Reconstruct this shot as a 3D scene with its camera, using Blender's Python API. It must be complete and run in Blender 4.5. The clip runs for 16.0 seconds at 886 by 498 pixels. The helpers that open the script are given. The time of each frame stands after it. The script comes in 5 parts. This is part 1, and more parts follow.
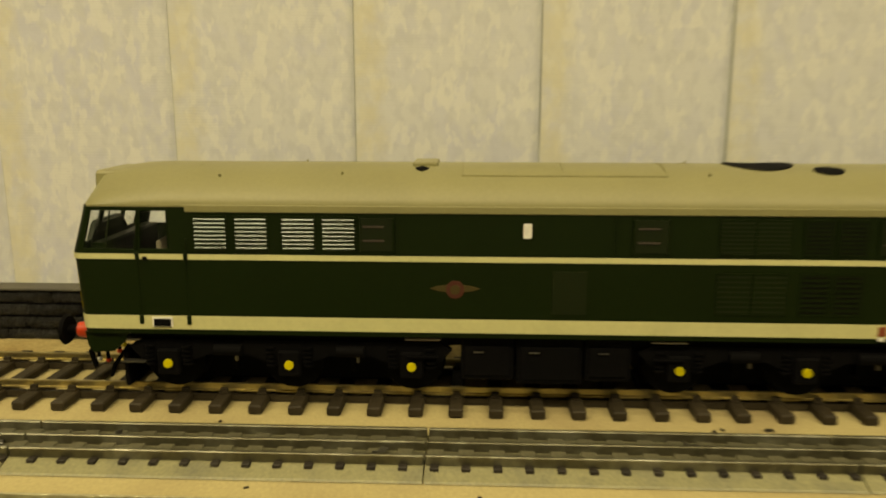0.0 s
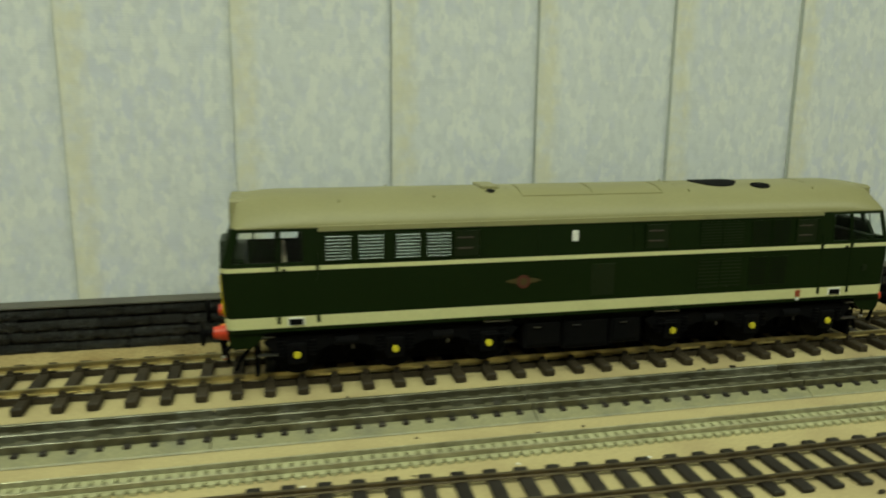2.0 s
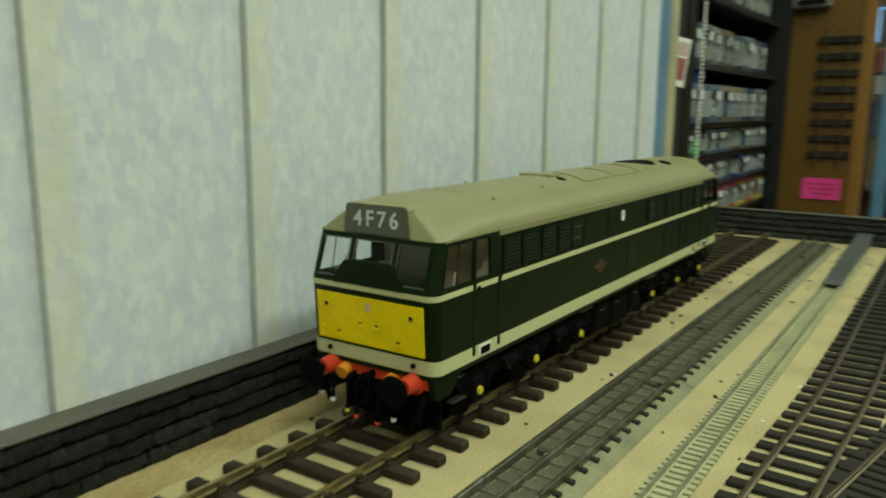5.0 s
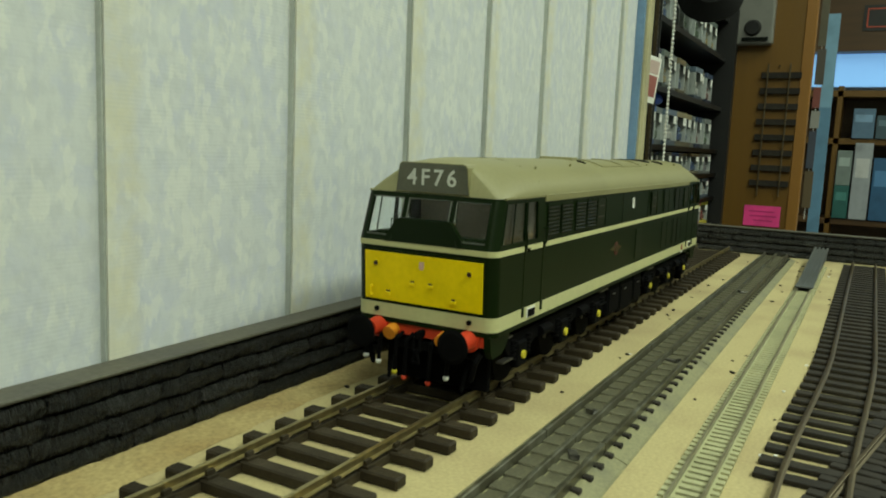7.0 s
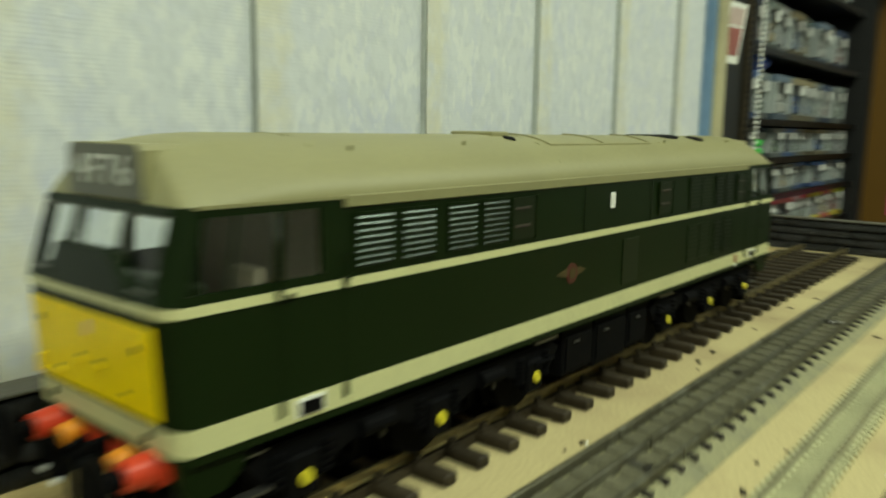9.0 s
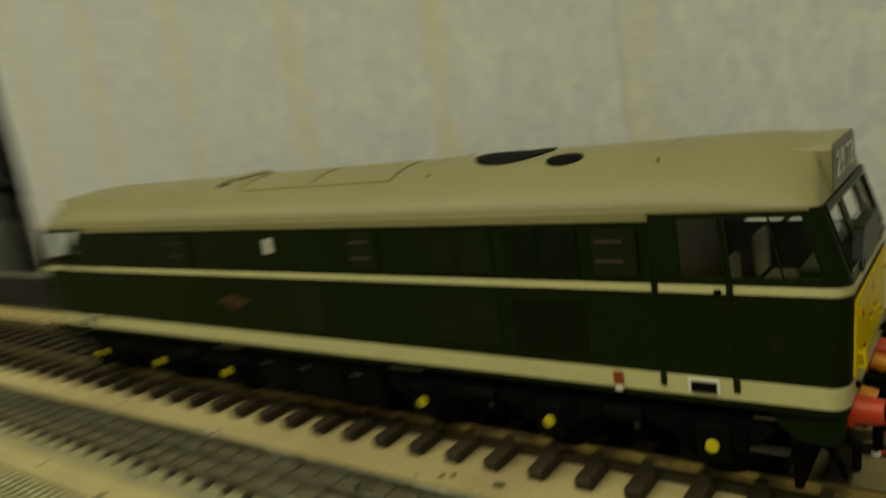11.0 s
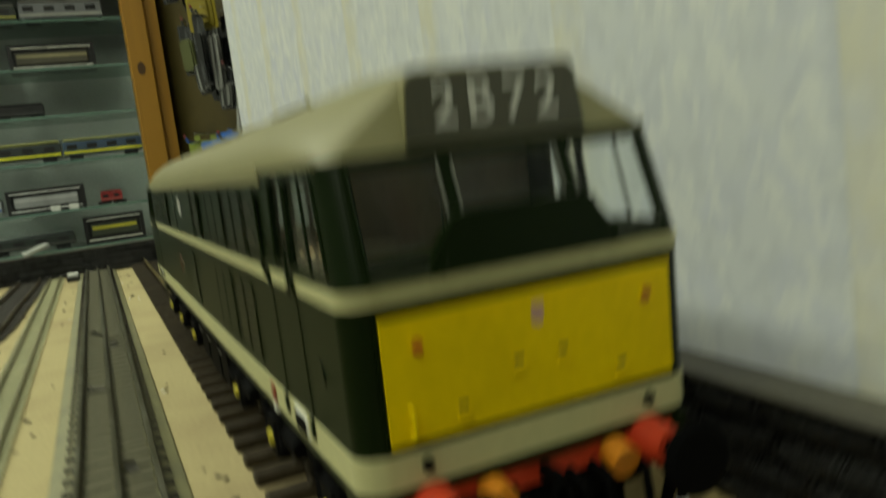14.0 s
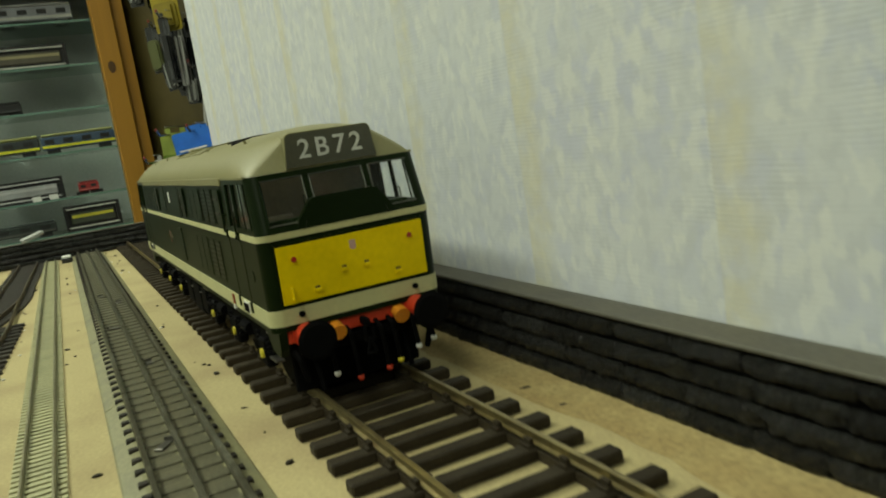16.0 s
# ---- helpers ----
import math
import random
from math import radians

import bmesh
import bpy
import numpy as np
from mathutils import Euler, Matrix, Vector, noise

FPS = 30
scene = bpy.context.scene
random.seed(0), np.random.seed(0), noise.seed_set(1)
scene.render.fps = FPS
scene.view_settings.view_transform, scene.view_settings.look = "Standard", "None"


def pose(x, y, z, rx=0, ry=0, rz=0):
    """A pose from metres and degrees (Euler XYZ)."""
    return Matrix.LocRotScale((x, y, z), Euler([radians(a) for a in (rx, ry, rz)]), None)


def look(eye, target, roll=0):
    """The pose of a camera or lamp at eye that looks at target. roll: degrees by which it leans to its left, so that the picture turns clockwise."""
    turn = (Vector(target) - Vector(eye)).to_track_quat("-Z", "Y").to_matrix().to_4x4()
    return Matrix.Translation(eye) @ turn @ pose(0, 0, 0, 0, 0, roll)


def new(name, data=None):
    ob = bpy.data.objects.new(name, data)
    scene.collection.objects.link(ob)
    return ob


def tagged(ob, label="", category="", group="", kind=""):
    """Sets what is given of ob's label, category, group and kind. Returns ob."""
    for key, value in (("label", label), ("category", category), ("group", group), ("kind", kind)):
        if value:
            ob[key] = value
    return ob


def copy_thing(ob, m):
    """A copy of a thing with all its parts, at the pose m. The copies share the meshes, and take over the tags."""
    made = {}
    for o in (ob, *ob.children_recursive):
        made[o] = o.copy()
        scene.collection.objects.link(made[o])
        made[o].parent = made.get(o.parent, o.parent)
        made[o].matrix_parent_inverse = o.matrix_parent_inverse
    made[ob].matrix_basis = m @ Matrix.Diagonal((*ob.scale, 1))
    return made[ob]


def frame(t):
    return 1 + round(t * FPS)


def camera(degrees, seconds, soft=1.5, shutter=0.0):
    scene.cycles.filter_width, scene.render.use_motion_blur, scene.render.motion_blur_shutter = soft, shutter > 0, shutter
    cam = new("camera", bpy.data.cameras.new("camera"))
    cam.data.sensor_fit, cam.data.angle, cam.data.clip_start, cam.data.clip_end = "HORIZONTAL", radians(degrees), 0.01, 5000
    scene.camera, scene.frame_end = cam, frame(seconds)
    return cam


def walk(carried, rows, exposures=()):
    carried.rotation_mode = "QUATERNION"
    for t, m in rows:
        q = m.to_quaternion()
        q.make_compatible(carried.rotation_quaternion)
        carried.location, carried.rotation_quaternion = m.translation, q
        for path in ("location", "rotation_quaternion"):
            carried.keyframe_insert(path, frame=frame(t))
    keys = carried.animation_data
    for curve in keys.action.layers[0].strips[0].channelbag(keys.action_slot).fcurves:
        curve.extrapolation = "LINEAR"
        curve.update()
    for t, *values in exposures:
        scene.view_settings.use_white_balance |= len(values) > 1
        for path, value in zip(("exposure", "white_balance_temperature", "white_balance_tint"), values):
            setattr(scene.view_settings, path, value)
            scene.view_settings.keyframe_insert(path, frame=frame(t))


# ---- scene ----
cam = camera(59.8, 16.0, soft=1.9, shutter=0.8)
PATH = [
    (0, (-0.0277, -0.3177, 0.1278), (-0.1113, 1.6396, -0.2743), 0.04),
    (0.5, (-0.0516, -0.3600, 0.1427), (0.0452, 1.5912, -0.2858), 1.72),
    (1, (-0.0837, -0.3973, 0.1451), (0.1311, 1.5526, -0.2446), 1.47),
    (1.5, (-0.1068, -0.4055, 0.1487), (0.2130, 1.5289, -0.2458), 0.66),
    (2, (-0.1606, -0.3956, 0.1525), (0.2712, 1.5110, -0.2700), 0.56),
    (2.5, (-0.2003, -0.4004, 0.1533), (0.3144, 1.4876, -0.2597), 0.65),
    (3, (-0.2361, -0.4028, 0.1582), (0.3629, 1.4578, -0.2651), 0.83),
    (3.5, (-0.2694, -0.3721, 0.1574), (0.3823, 1.4624, -0.3009), 1.61),
    (4, (-0.3263, -0.2896, 0.1508), (0.8548, 1.2745, -0.2473), -0.83),
    (4.5, (-0.3941, -0.2190, 0.1408), (1.0656, 1.0952, -0.2359), -0.27),
    (5, (-0.4033, -0.1822, 0.1323), (1.2237, 0.9237, -0.2280), 0.45),
    (5.2, (-0.4052, -0.1686, 0.1304), (1.2736, 0.8620, -0.2151), 0.16),
    (7.3, (-0.4353, -0.1460, 0.0995), (1.3040, 0.8079, -0.1550), 2.24),
    (7.5, (-0.4337, -0.1489, 0.0977), (1.3000, 0.8179, -0.1465), 1.35),
    (8, (-0.4030, -0.1491, 0.0963), (1.3286, 0.8205, -0.1509), 1.33),
    (8.5, (-0.3452, -0.1505, 0.0991), (1.3777, 0.8289, -0.1700), 2.05),
    (8.7, (-0.3160, -0.1539, 0.0985), (1.3488, 0.9189, -0.1795), 1.43),
    (10.8, (0.1768, -0.2059, 0.1303), (-0.6131, 1.5743, -0.3249), -5.99),
    (11, (0.2155, -0.2149, 0.1251), (-0.9812, 1.3315, -0.2951), -9.11),
    (11.2, (0.2549, -0.2140, 0.1194), (-1.1568, 1.1554, -0.2436), -8.52),
    (11.5, (0.3082, -0.2164, 0.1108), (-1.3737, 0.8397, -0.1258), -9.34),
    (12, (0.3579, -0.2138, 0.0977), (-1.3806, 0.7639, -0.0489), -8.84),
    (12.5, (0.4003, -0.2108, 0.0955), (-1.3418, 0.7619, -0.0425), -8.52),
    (13, (0.4414, -0.2038, 0.0986), (-1.3036, 0.7575, -0.0769), -8.24),
    (13.5, (0.3697, -0.1235, 0.1190), (-1.4074, 0.7635, -0.1162), -7.87),
    (14, (0.2866, -0.0590, 0.0838), (-1.5288, 0.7427, -0.1643), -7.11),
    (14.1, (0.2814, -0.0573, 0.0760), (-1.5224, 0.7598, -0.2046), -8.35),
    (14.5, (0.3020, -0.0561, 0.0774), (-1.5120, 0.7315, -0.2211), -8.52),
    (15, (0.3586, -0.0599, 0.0781), (-1.4520, 0.7383, -0.2132), -7.69),
    (15.5, (0.3981, -0.0806, 0.0948), (-1.3752, 0.7934, -0.2074), -5.94),
    (16, (0.4269, -0.0828, 0.0916), (-1.3548, 0.7699, -0.2224), -8.79),
]
EXPOSURES = [
    (0.0, 0.10, 11000, 22), (0.5, 0.04, 10800, 22), (1.0, 0.08, 8100, 14), (1.5, 0.0, 7100, 10), (2.0, -0.03, 6800, 5), (3.0, -0.08, 6550, 4), (4.0, -0.28, 6450, 3),
    (4.5, -0.1, 6400, 4), (5.0, 0.05, 6400, 4), (7.5, 0.22, 6500, 5), (8.5, 0.42, 6500, 5), (10.8, -0.55, 8200, 13), (11.0, -0.55, 8300, 13), (11.5, 0.25, 8300, 14),
    (12.0, 0.54, 7700, 14), (12.5, 0.56, 7000, 11), (13.0, 0.50, 6600, 10), (13.5, 0.2, 6600, 9), (14.0, -0.08, 6850, 11), (14.5, 0.8, 6600, 10), (15.0, 0.75, 6500, 11), (15.5, 0.45, 6500, 12), (16.0, 0.06, 6800, 11),
]
walk(cam, [(t, look(e, a, r)) for t, e, a, r in PATH], EXPOSURES)

# ---- light and exposure ----
world = bpy.data.worlds.new("room_air")
world.use_nodes = True
world.node_tree.nodes["Background"].inputs[0].default_value = (0.9, 0.95, 1.0, 1)
world.node_tree.nodes["Background"].inputs[1].default_value = 0.02
scene.world = world


def tube_lamp(x, y, z, lx, ly, power, colour=(0.90, 1.0, 0.80)):
    data = bpy.data.lights.new("fluorescent_tube", "AREA")
    data.shape, data.size, data.size_y, data.energy, data.color = "RECTANGLE", lx, ly, power, colour
    ob = new("fluorescent_tube", data)
    ob.matrix_world = pose(x, y, z)
    return ob


LAMPS = [(-1.35, -0.80, 1.40, 1.4, 0.14, 16.0), (-0.2, -1.05, 1.40, 1.4, 0.14, 16.0), (1.35, -0.95, 1.40, 1.4, 0.14, 15.0), (-0.1, -0.3, 1.40, 1.4, 0.14, 5.0)]
for row in LAMPS:
    tube_lamp(*row)

# ---- materials ----


def material(name, colour, rough=0.5, metal=0.0, grain=900.0, vary=0.12, patch=25.0, patch_vary=0.15,
             bump=0.0, second=None, each=0.0, coat=0.0, shine=0.5):
    """A surface with fine grain, larger stains (on BRICK, painted highlights) and, with each, a shift from piece to
    piece.
    """
    m = bpy.data.materials.new(name)
    m.use_nodes = True
    nt = m.node_tree
    b = nt.nodes["Principled BSDF"]
    b.inputs["Roughness"].default_value, b.inputs["Metallic"].default_value = rough, metal
    b.inputs["Coat Weight"].default_value = coat
    b.inputs["Specular IOR Level"].default_value = shine
    tc = nt.nodes.new("ShaderNodeTexCoord")
    fine = nt.nodes.new("ShaderNodeTexNoise")
    fine.inputs["Scale"].default_value, fine.inputs["Detail"].default_value = grain, 3
    wide = nt.nodes.new("ShaderNodeTexNoise")
    wide.inputs["Scale"].default_value, wide.inputs["Detail"].default_value = patch, 4
    for n in (fine, wide):
        nt.links.new(tc.outputs["Object"], n.inputs["Vector"])
    c = (*colour, 1)
    d = (*(second or [v * 0.55 for v in colour]), 1)
    mix = nt.nodes.new("ShaderNodeMix")
    mix.data_type = "RGBA"
    mix.inputs[6].default_value, mix.inputs[7].default_value = c, d
    ramp = nt.nodes.new("ShaderNodeMapRange")
    ramp.inputs[1].default_value, ramp.inputs[2].default_value = 0.45, 0.75
    ramp.inputs[4].default_value = patch_vary * 4
    nt.links.new(wide.outputs[0], ramp.inputs[0])
    nt.links.new(ramp.outputs[0], mix.inputs[0])
    hsv = nt.nodes.new("ShaderNodeHueSaturation")
    val = nt.nodes.new("ShaderNodeMapRange")
    val.inputs[1].default_value, val.inputs[2].default_value = 0.25, 0.75
    val.inputs[3].default_value, val.inputs[4].default_value = 1 - vary, 1 + vary
    nt.links.new(fine.outputs[0], val.inputs[0])
    out = val.outputs[0]
    if each:
        info = nt.nodes.new("ShaderNodeObjectInfo")
        e = nt.nodes.new("ShaderNodeMapRange")
        e.inputs[3].default_value, e.inputs[4].default_value = 1 - each, 1 + each
        nt.links.new(info.outputs["Random"], e.inputs[0])
        mul = nt.nodes.new("ShaderNodeMath")
        mul.operation = "MULTIPLY"
        nt.links.new(out, mul.inputs[0])
        nt.links.new(e.outputs[0], mul.inputs[1])
        out = mul.outputs[0]
    nt.links.new(out, hsv.inputs["Value"])
    nt.links.new(mix.outputs[2], hsv.inputs["Color"])
    nt.links.new(hsv.outputs[0], b.inputs["Base Color"])
    if bump:
        bp = nt.nodes.new("ShaderNodeBump")
        bp.inputs["Strength"].default_value, bp.inputs["Distance"].default_value = bump, 0.0006
        nt.links.new(fine.outputs[0], bp.inputs["Height"])
        nt.links.new(bp.outputs[0], b.inputs["Normal"])
    return m


def wood_material(name, light, dark, scale=(4, 60, 60), rough=0.45):
    m = material(name, light, rough, grain=500, vary=0.08, patch=8, patch_vary=0.1, second=dark)
    nt = m.node_tree
    tc = [n for n in nt.nodes if n.type == "TEX_COORD"][0]
    mp = nt.nodes.new("ShaderNodeMapping")
    mp.inputs["Scale"].default_value = scale
    nt.links.new(tc.outputs["Object"], mp.inputs["Vector"])
    for n in nt.nodes:
        if n.type == "TEX_NOISE" and n.inputs["Scale"].default_value == 8:
            n.inputs["Scale"].default_value = 1.0
            nt.links.new(mp.outputs[0], n.inputs["Vector"])
    return m


def fabric_material():
    """Cream woven fabric, flecked with blue and white, with fine ribs and a straw band at one edge of each slat."""
    m = bpy.data.materials.new("flecked_blind_fabric")
    m.use_nodes = True
    nt = m.node_tree
    b = nt.nodes["Principled BSDF"]
    b.inputs["Roughness"].default_value = 0.8
    tc = nt.nodes.new("ShaderNodeTexCoord")
    sep = nt.nodes.new("ShaderNodeSeparateXYZ")
    nt.links.new(tc.outputs["Object"], sep.inputs[0])

    def noise_at(scale, detail=3, stretch=None):
        n = nt.nodes.new("ShaderNodeTexNoise")
        n.inputs["Scale"].default_value, n.inputs["Detail"].default_value = scale, detail
        if stretch:
            mp = nt.nodes.new("ShaderNodeMapping")
            mp.inputs["Scale"].default_value = stretch
            nt.links.new(tc.outputs["Object"], mp.inputs["Vector"])
            nt.links.new(mp.outputs[0], n.inputs["Vector"])
        else:
            nt.links.new(tc.outputs["Object"], n.inputs["Vector"])
        return n.outputs[0]

    def step(src, lo, hi, a=0.0, z=1.0):
        r = nt.nodes.new("ShaderNodeMapRange")
        for i, v in enumerate((lo, hi, a, z)):
            r.inputs[i + 1].default_value = v
        nt.links.new(src, r.inputs[0])
        return r.outputs[0]

    def blend(fac, one, two):
        x = nt.nodes.new("ShaderNodeMix")
        x.data_type = "RGBA"
        nt.links.new(fac, x.inputs[0])
        for i, c in ((6, one), (7, two)):
            if isinstance(c, tuple):
                x.inputs[i].default_value = (*c, 1)
            else:
                nt.links.new(c, x.inputs[i])
        return x.outputs[2]

    def calc(kind, one, two):
        x = nt.nodes.new("ShaderNodeMath")
        x.operation = kind
        for i, c in ((0, one), (1, two)):
            if isinstance(c, (int, float)):
                x.inputs[i].default_value = c
            else:
                nt.links.new(c, x.inputs[i])
        return x.outputs[0]

    tone = step(noise_at(9, 3), 0.35, 0.65, 0.25, 0.85)
    blue = calc("MULTIPLY", step(noise_at(105, 5, (1.1, 1, 0.75)), 0.48, 0.62, 0, 0.8), tone)
    pale = step(noise_at(150, 5, (1.3, 1, 0.7)), 0.53, 0.60, 0, 0.55)
    grey = step(noise_at(170, 4, (1.1, 1, 0.75)), 0.47, 0.60, 0, 0.55)
    colour = blend(grey, (0.625, 0.645, 0.665), (0.535, 0.555, 0.59))
    colour = blend(blue, colour, (0.525, 0.55, 0.67))
    colour = blend(pale, colour, (0.735, 0.745, 0.715))
    u = calc("DIVIDE", calc("SUBTRACT", sep.outputs[0], SEAM_X), SEAM_STEP)
    wob = calc("MULTIPLY", calc("SUBTRACT", noise_at(60, 4), 0.5), 0.16)
    f = calc("FRACT", calc("ADD", u, 40.0), 0.0)
    edge = calc("ADD", f, wob)
    band = calc("MULTIPLY", step(edge, 0.10, 0.18, 1, 0), step(noise_at(110, 4), 0.32, 0.64, 0.15, 0.68))
    colour = blend(band, colour, (0.64, 0.61, 0.45))
    rib = nt.nodes.new("ShaderNodeTexWave")
    rib.bands_direction = "Z"
    rib.inputs["Scale"].default_value, rib.inputs["Distortion"].default_value = 225, 2.2
    rib.inputs["Detail"].default_value, rib.inputs["Detail Scale"].default_value = 2, 0.25
    nt.links.new(tc.outputs["Object"], rib.inputs["Vector"])
    patchy = calc("MULTIPLY", step(noise_at(30, 4), 0.36, 0.60, 0.1, 1.0), step(noise_at(120, 3, (0.6, 1, 3.2)), 0.40, 0.56, 0.1, 1.0))
    thread = calc("MULTIPLY", calc("MULTIPLY", rib.outputs["Fac"], patchy), 0.17)
    colour = blend(thread, colour, (0.40, 0.43, 0.46))
    nt.links.new(colour, b.inputs["Base Color"])
    hgt = calc("ADD", calc("MULTIPLY", calc("MULTIPLY", rib.outputs["Fac"], patchy), 0.08), calc("MULTIPLY", noise_at(230, 4), 0.6))
    bp = nt.nodes.new("ShaderNodeBump")
    bp.inputs["Strength"].default_value, bp.inputs["Distance"].default_value = 0.35, 0.0008
    nt.links.new(hgt, bp.inputs["Height"])
    nt.links.new(bp.outputs[0], b.inputs["Normal"])
    return m


def painted_shine_material(name, dark, light, scale=(240, 240, 9), rough=0.12):
    """Clear plastic over upright strips, its shine painted as long light and dark streaks."""
    m = bpy.data.materials.new(name)
    m.use_nodes = True
    nt = m.node_tree
    b = nt.nodes["Principled BSDF"]
    b.inputs["Roughness"].default_value = rough
    b.inputs["Coat Weight"].default_value = 0.8
    tc, mp, n = nt.nodes.new("ShaderNodeTexCoord"), nt.nodes.new("ShaderNodeMapping"), nt.nodes.new("ShaderNodeTexNoise")
    mp.inputs["Scale"].default_value = scale
    n.inputs["Scale"].default_value, n.inputs["Detail"].default_value = 1.0, 3
    nt.links.new(tc.outputs["Object"], mp.inputs["Vector"])
    nt.links.new(mp.outputs[0], n.inputs["Vector"])
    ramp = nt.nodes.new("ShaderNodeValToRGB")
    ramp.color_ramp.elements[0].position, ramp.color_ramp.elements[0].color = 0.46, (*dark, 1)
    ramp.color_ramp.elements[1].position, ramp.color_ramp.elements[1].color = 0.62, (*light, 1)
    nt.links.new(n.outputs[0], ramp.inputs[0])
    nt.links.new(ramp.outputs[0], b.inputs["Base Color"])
    bp = nt.nodes.new("ShaderNodeBump")
    bp.inputs["Strength"].default_value, bp.inputs["Distance"].default_value = 0.5, 0.002
    nt.links.new(n.outputs[0], bp.inputs["Height"])
    nt.links.new(bp.outputs[0], b.inputs["Normal"])
    return m


def glass_material(name, tint=(0.96, 0.985, 0.97), rough=0.02):
    m = bpy.data.materials.new(name)
    m.use_nodes = True
    nt = m.node_tree
    b = nt.nodes["Principled BSDF"]
    b.inputs["Base Color"].default_value = (*tint, 1)
    b.inputs["Roughness"].default_value = rough
    b.inputs["Transmission Weight"].default_value = 1.0
    b.inputs["IOR"].default_value = 1.22
    return m


def glow_material(name, colour, strength):
    m = bpy.data.materials.new(name)
    m.use_nodes = True
    b = m.node_tree.nodes["Principled BSDF"]
    b.inputs["Base Color"].default_value = (*colour, 1)
    b.inputs["Emission Color"].default_value = (*colour, 1)
    b.inputs["Emission Strength"].default_value = strength
    return m


SEAM_X, SEAM_STEP = 0.004, 0.0915
GREEN = material("dark_green_paint", (0.0060, 0.0132, 0.0027), 0.36, grain=400, vary=0.06, patch=30, patch_vary=0.06, shine=0.12)
CREAM = material("cream_paint", (0.555, 0.54, 0.285), 0.45, grain=500, vary=0.05, patch=40, patch_vary=0.05)
ROOF = material("grey_roof_paint", (0.238, 0.223, 0.105), 0.46, grain=700, vary=0.05, patch=25, patch_vary=0.05)
YELLOW = material("warning_yellow_paint", (0.86, 0.63, 0.004), 0.4, grain=500, vary=0.05, patch=60, patch_vary=0.06, shine=0.15)
BLACK = material("black_underframe", (0.0032, 0.0032, 0.0036), 0.7, grain=600, vary=0.2, patch=60, patch_vary=0.08, second=(0.006, 0.005, 0.0045), shine=0.05)
INSIDE = material("cab_interior_brown", (0.50, 0.44, 0.32), 0.7)
RED = material("buffer_red", (0.62, 0.052, 0.018), 0.4, grain=500, vary=0.08)
ORANGE = material("orange_plastic", (0.80, 0.28, 0.02), 0.4)
WHITE = material("white_paint", (0.78, 0.78, 0.74), 0.45)
# on the louvres, SILVER, MIDGREY and DULL paint how much light each catches
SILVER = material("silver_grey_louvre", (0.055, 0.066, 0.060), 0.26, metal=1.0)
MIDGREY = material("mid_grey_louvre", (0.013, 0.014, 0.012), 0.35, metal=0.9)
DULL = material("dull_grey_grille", (0.0064, 0.0128, 0.0028), 0.42, shine=0.25)
LAMPY = material("axlebox_yellow", (0.62, 0.53, 0.03), 0.4, vary=0.06)
HEADCODE = material("headcode_grey", (0.088, 0.088, 0.060), 0.35)
LETTER = material("headcode_white", (0.60, 0.61, 0.56), 0.5)
GOLD = material("crest_gold", (0.050, 0.036, 0.007), 0.5)
CREST_RED = material("crest_red", (0.07, 0.013, 0.008), 0.5)
PINK_CREST = material("faded_crest_pink", (0.60, 0.36, 0.30), 0.5)
STEEL = material("steel_wheel", (0.22, 0.21, 0.19), 0.35, metal=0.9)
PANE = glass_material("clear_pane")
# lighter colour for the glints along the dark green window frames
FRAME_GLINT = material("window_frame_glint", (0.15, 0.155, 0.13), 0.35, metal=0.5, vary=0.06)
RAIL = material("bullhead_brass_rail", (0.40, 0.33, 0.16), 0.3, metal=0.85, grain=300, vary=0.2, patch=60, patch_vary=0.15, second=(0.10, 0.075, 0.05))
SLEEPER = material("brown_plastic_sleeper", (0.028, 0.021, 0.012), 0.6, grain=1200, vary=0.25, patch=90, patch_vary=0.12, second=(0.060, 0.048, 0.03), bump=0.3, each=0.25, shine=0.22)
OO_SLEEPER = material("dark_brown_sleeper", (0.020, 0.016, 0.012), 0.6, grain=1200, vary=0.25, patch=90, patch_vary=0.12, second=(0.045, 0.04, 0.03), each=0.25, shine=0.3)
TINPLATE = material("tinplate_grey_ballast", (0.245, 0.232, 0.128), 0.45, grain=800, vary=0.2, patch=70, patch_vary=0.15, second=(0.12, 0.12, 0.09))
TIN_PLATE = material("tinplate_worn_sleeper", (0.155, 0.145, 0.093), 0.38, metal=0.3, grain=800, vary=0.25, patch=120, patch_vary=0.2, second=(0.10, 0.095, 0.065))
NICKEL = material("worn_nickel_rail", (0.36, 0.34, 0.23), 0.35, metal=0.6, grain=300, vary=0.2, patch=60, patch_vary=0.15, second=(0.16, 0.14, 0.08))
TIN_SLEEPER = material("tinplate_dark_trough", (0.150, 0.140, 0.090), 0.38, metal=0.45, grain=800, vary=0.25)
DULLRAIL = material("dull_steel_rail", (0.15, 0.118, 0.072), 0.38, metal=0.8, grain=300, vary=0.2)
TINRAIL = material("grey_tinplate_rail", (0.112, 0.105, 0.070), 0.38, metal=0.75, grain=300, vary=0.25, patch=70, patch_vary=0.2, second=(0.30, 0.30, 0.24))
OLIVEBASE = material("olive_moulded_base", (0.165, 0.16, 0.085), 0.55, grain=700, vary=0.15, patch=60, patch_vary=0.15)
PALE = material("pale_green_grey_plastic", (0.41, 0.40, 0.235), 0.5, grain=700, vary=0.12, patch=60, patch_vary=0.12)
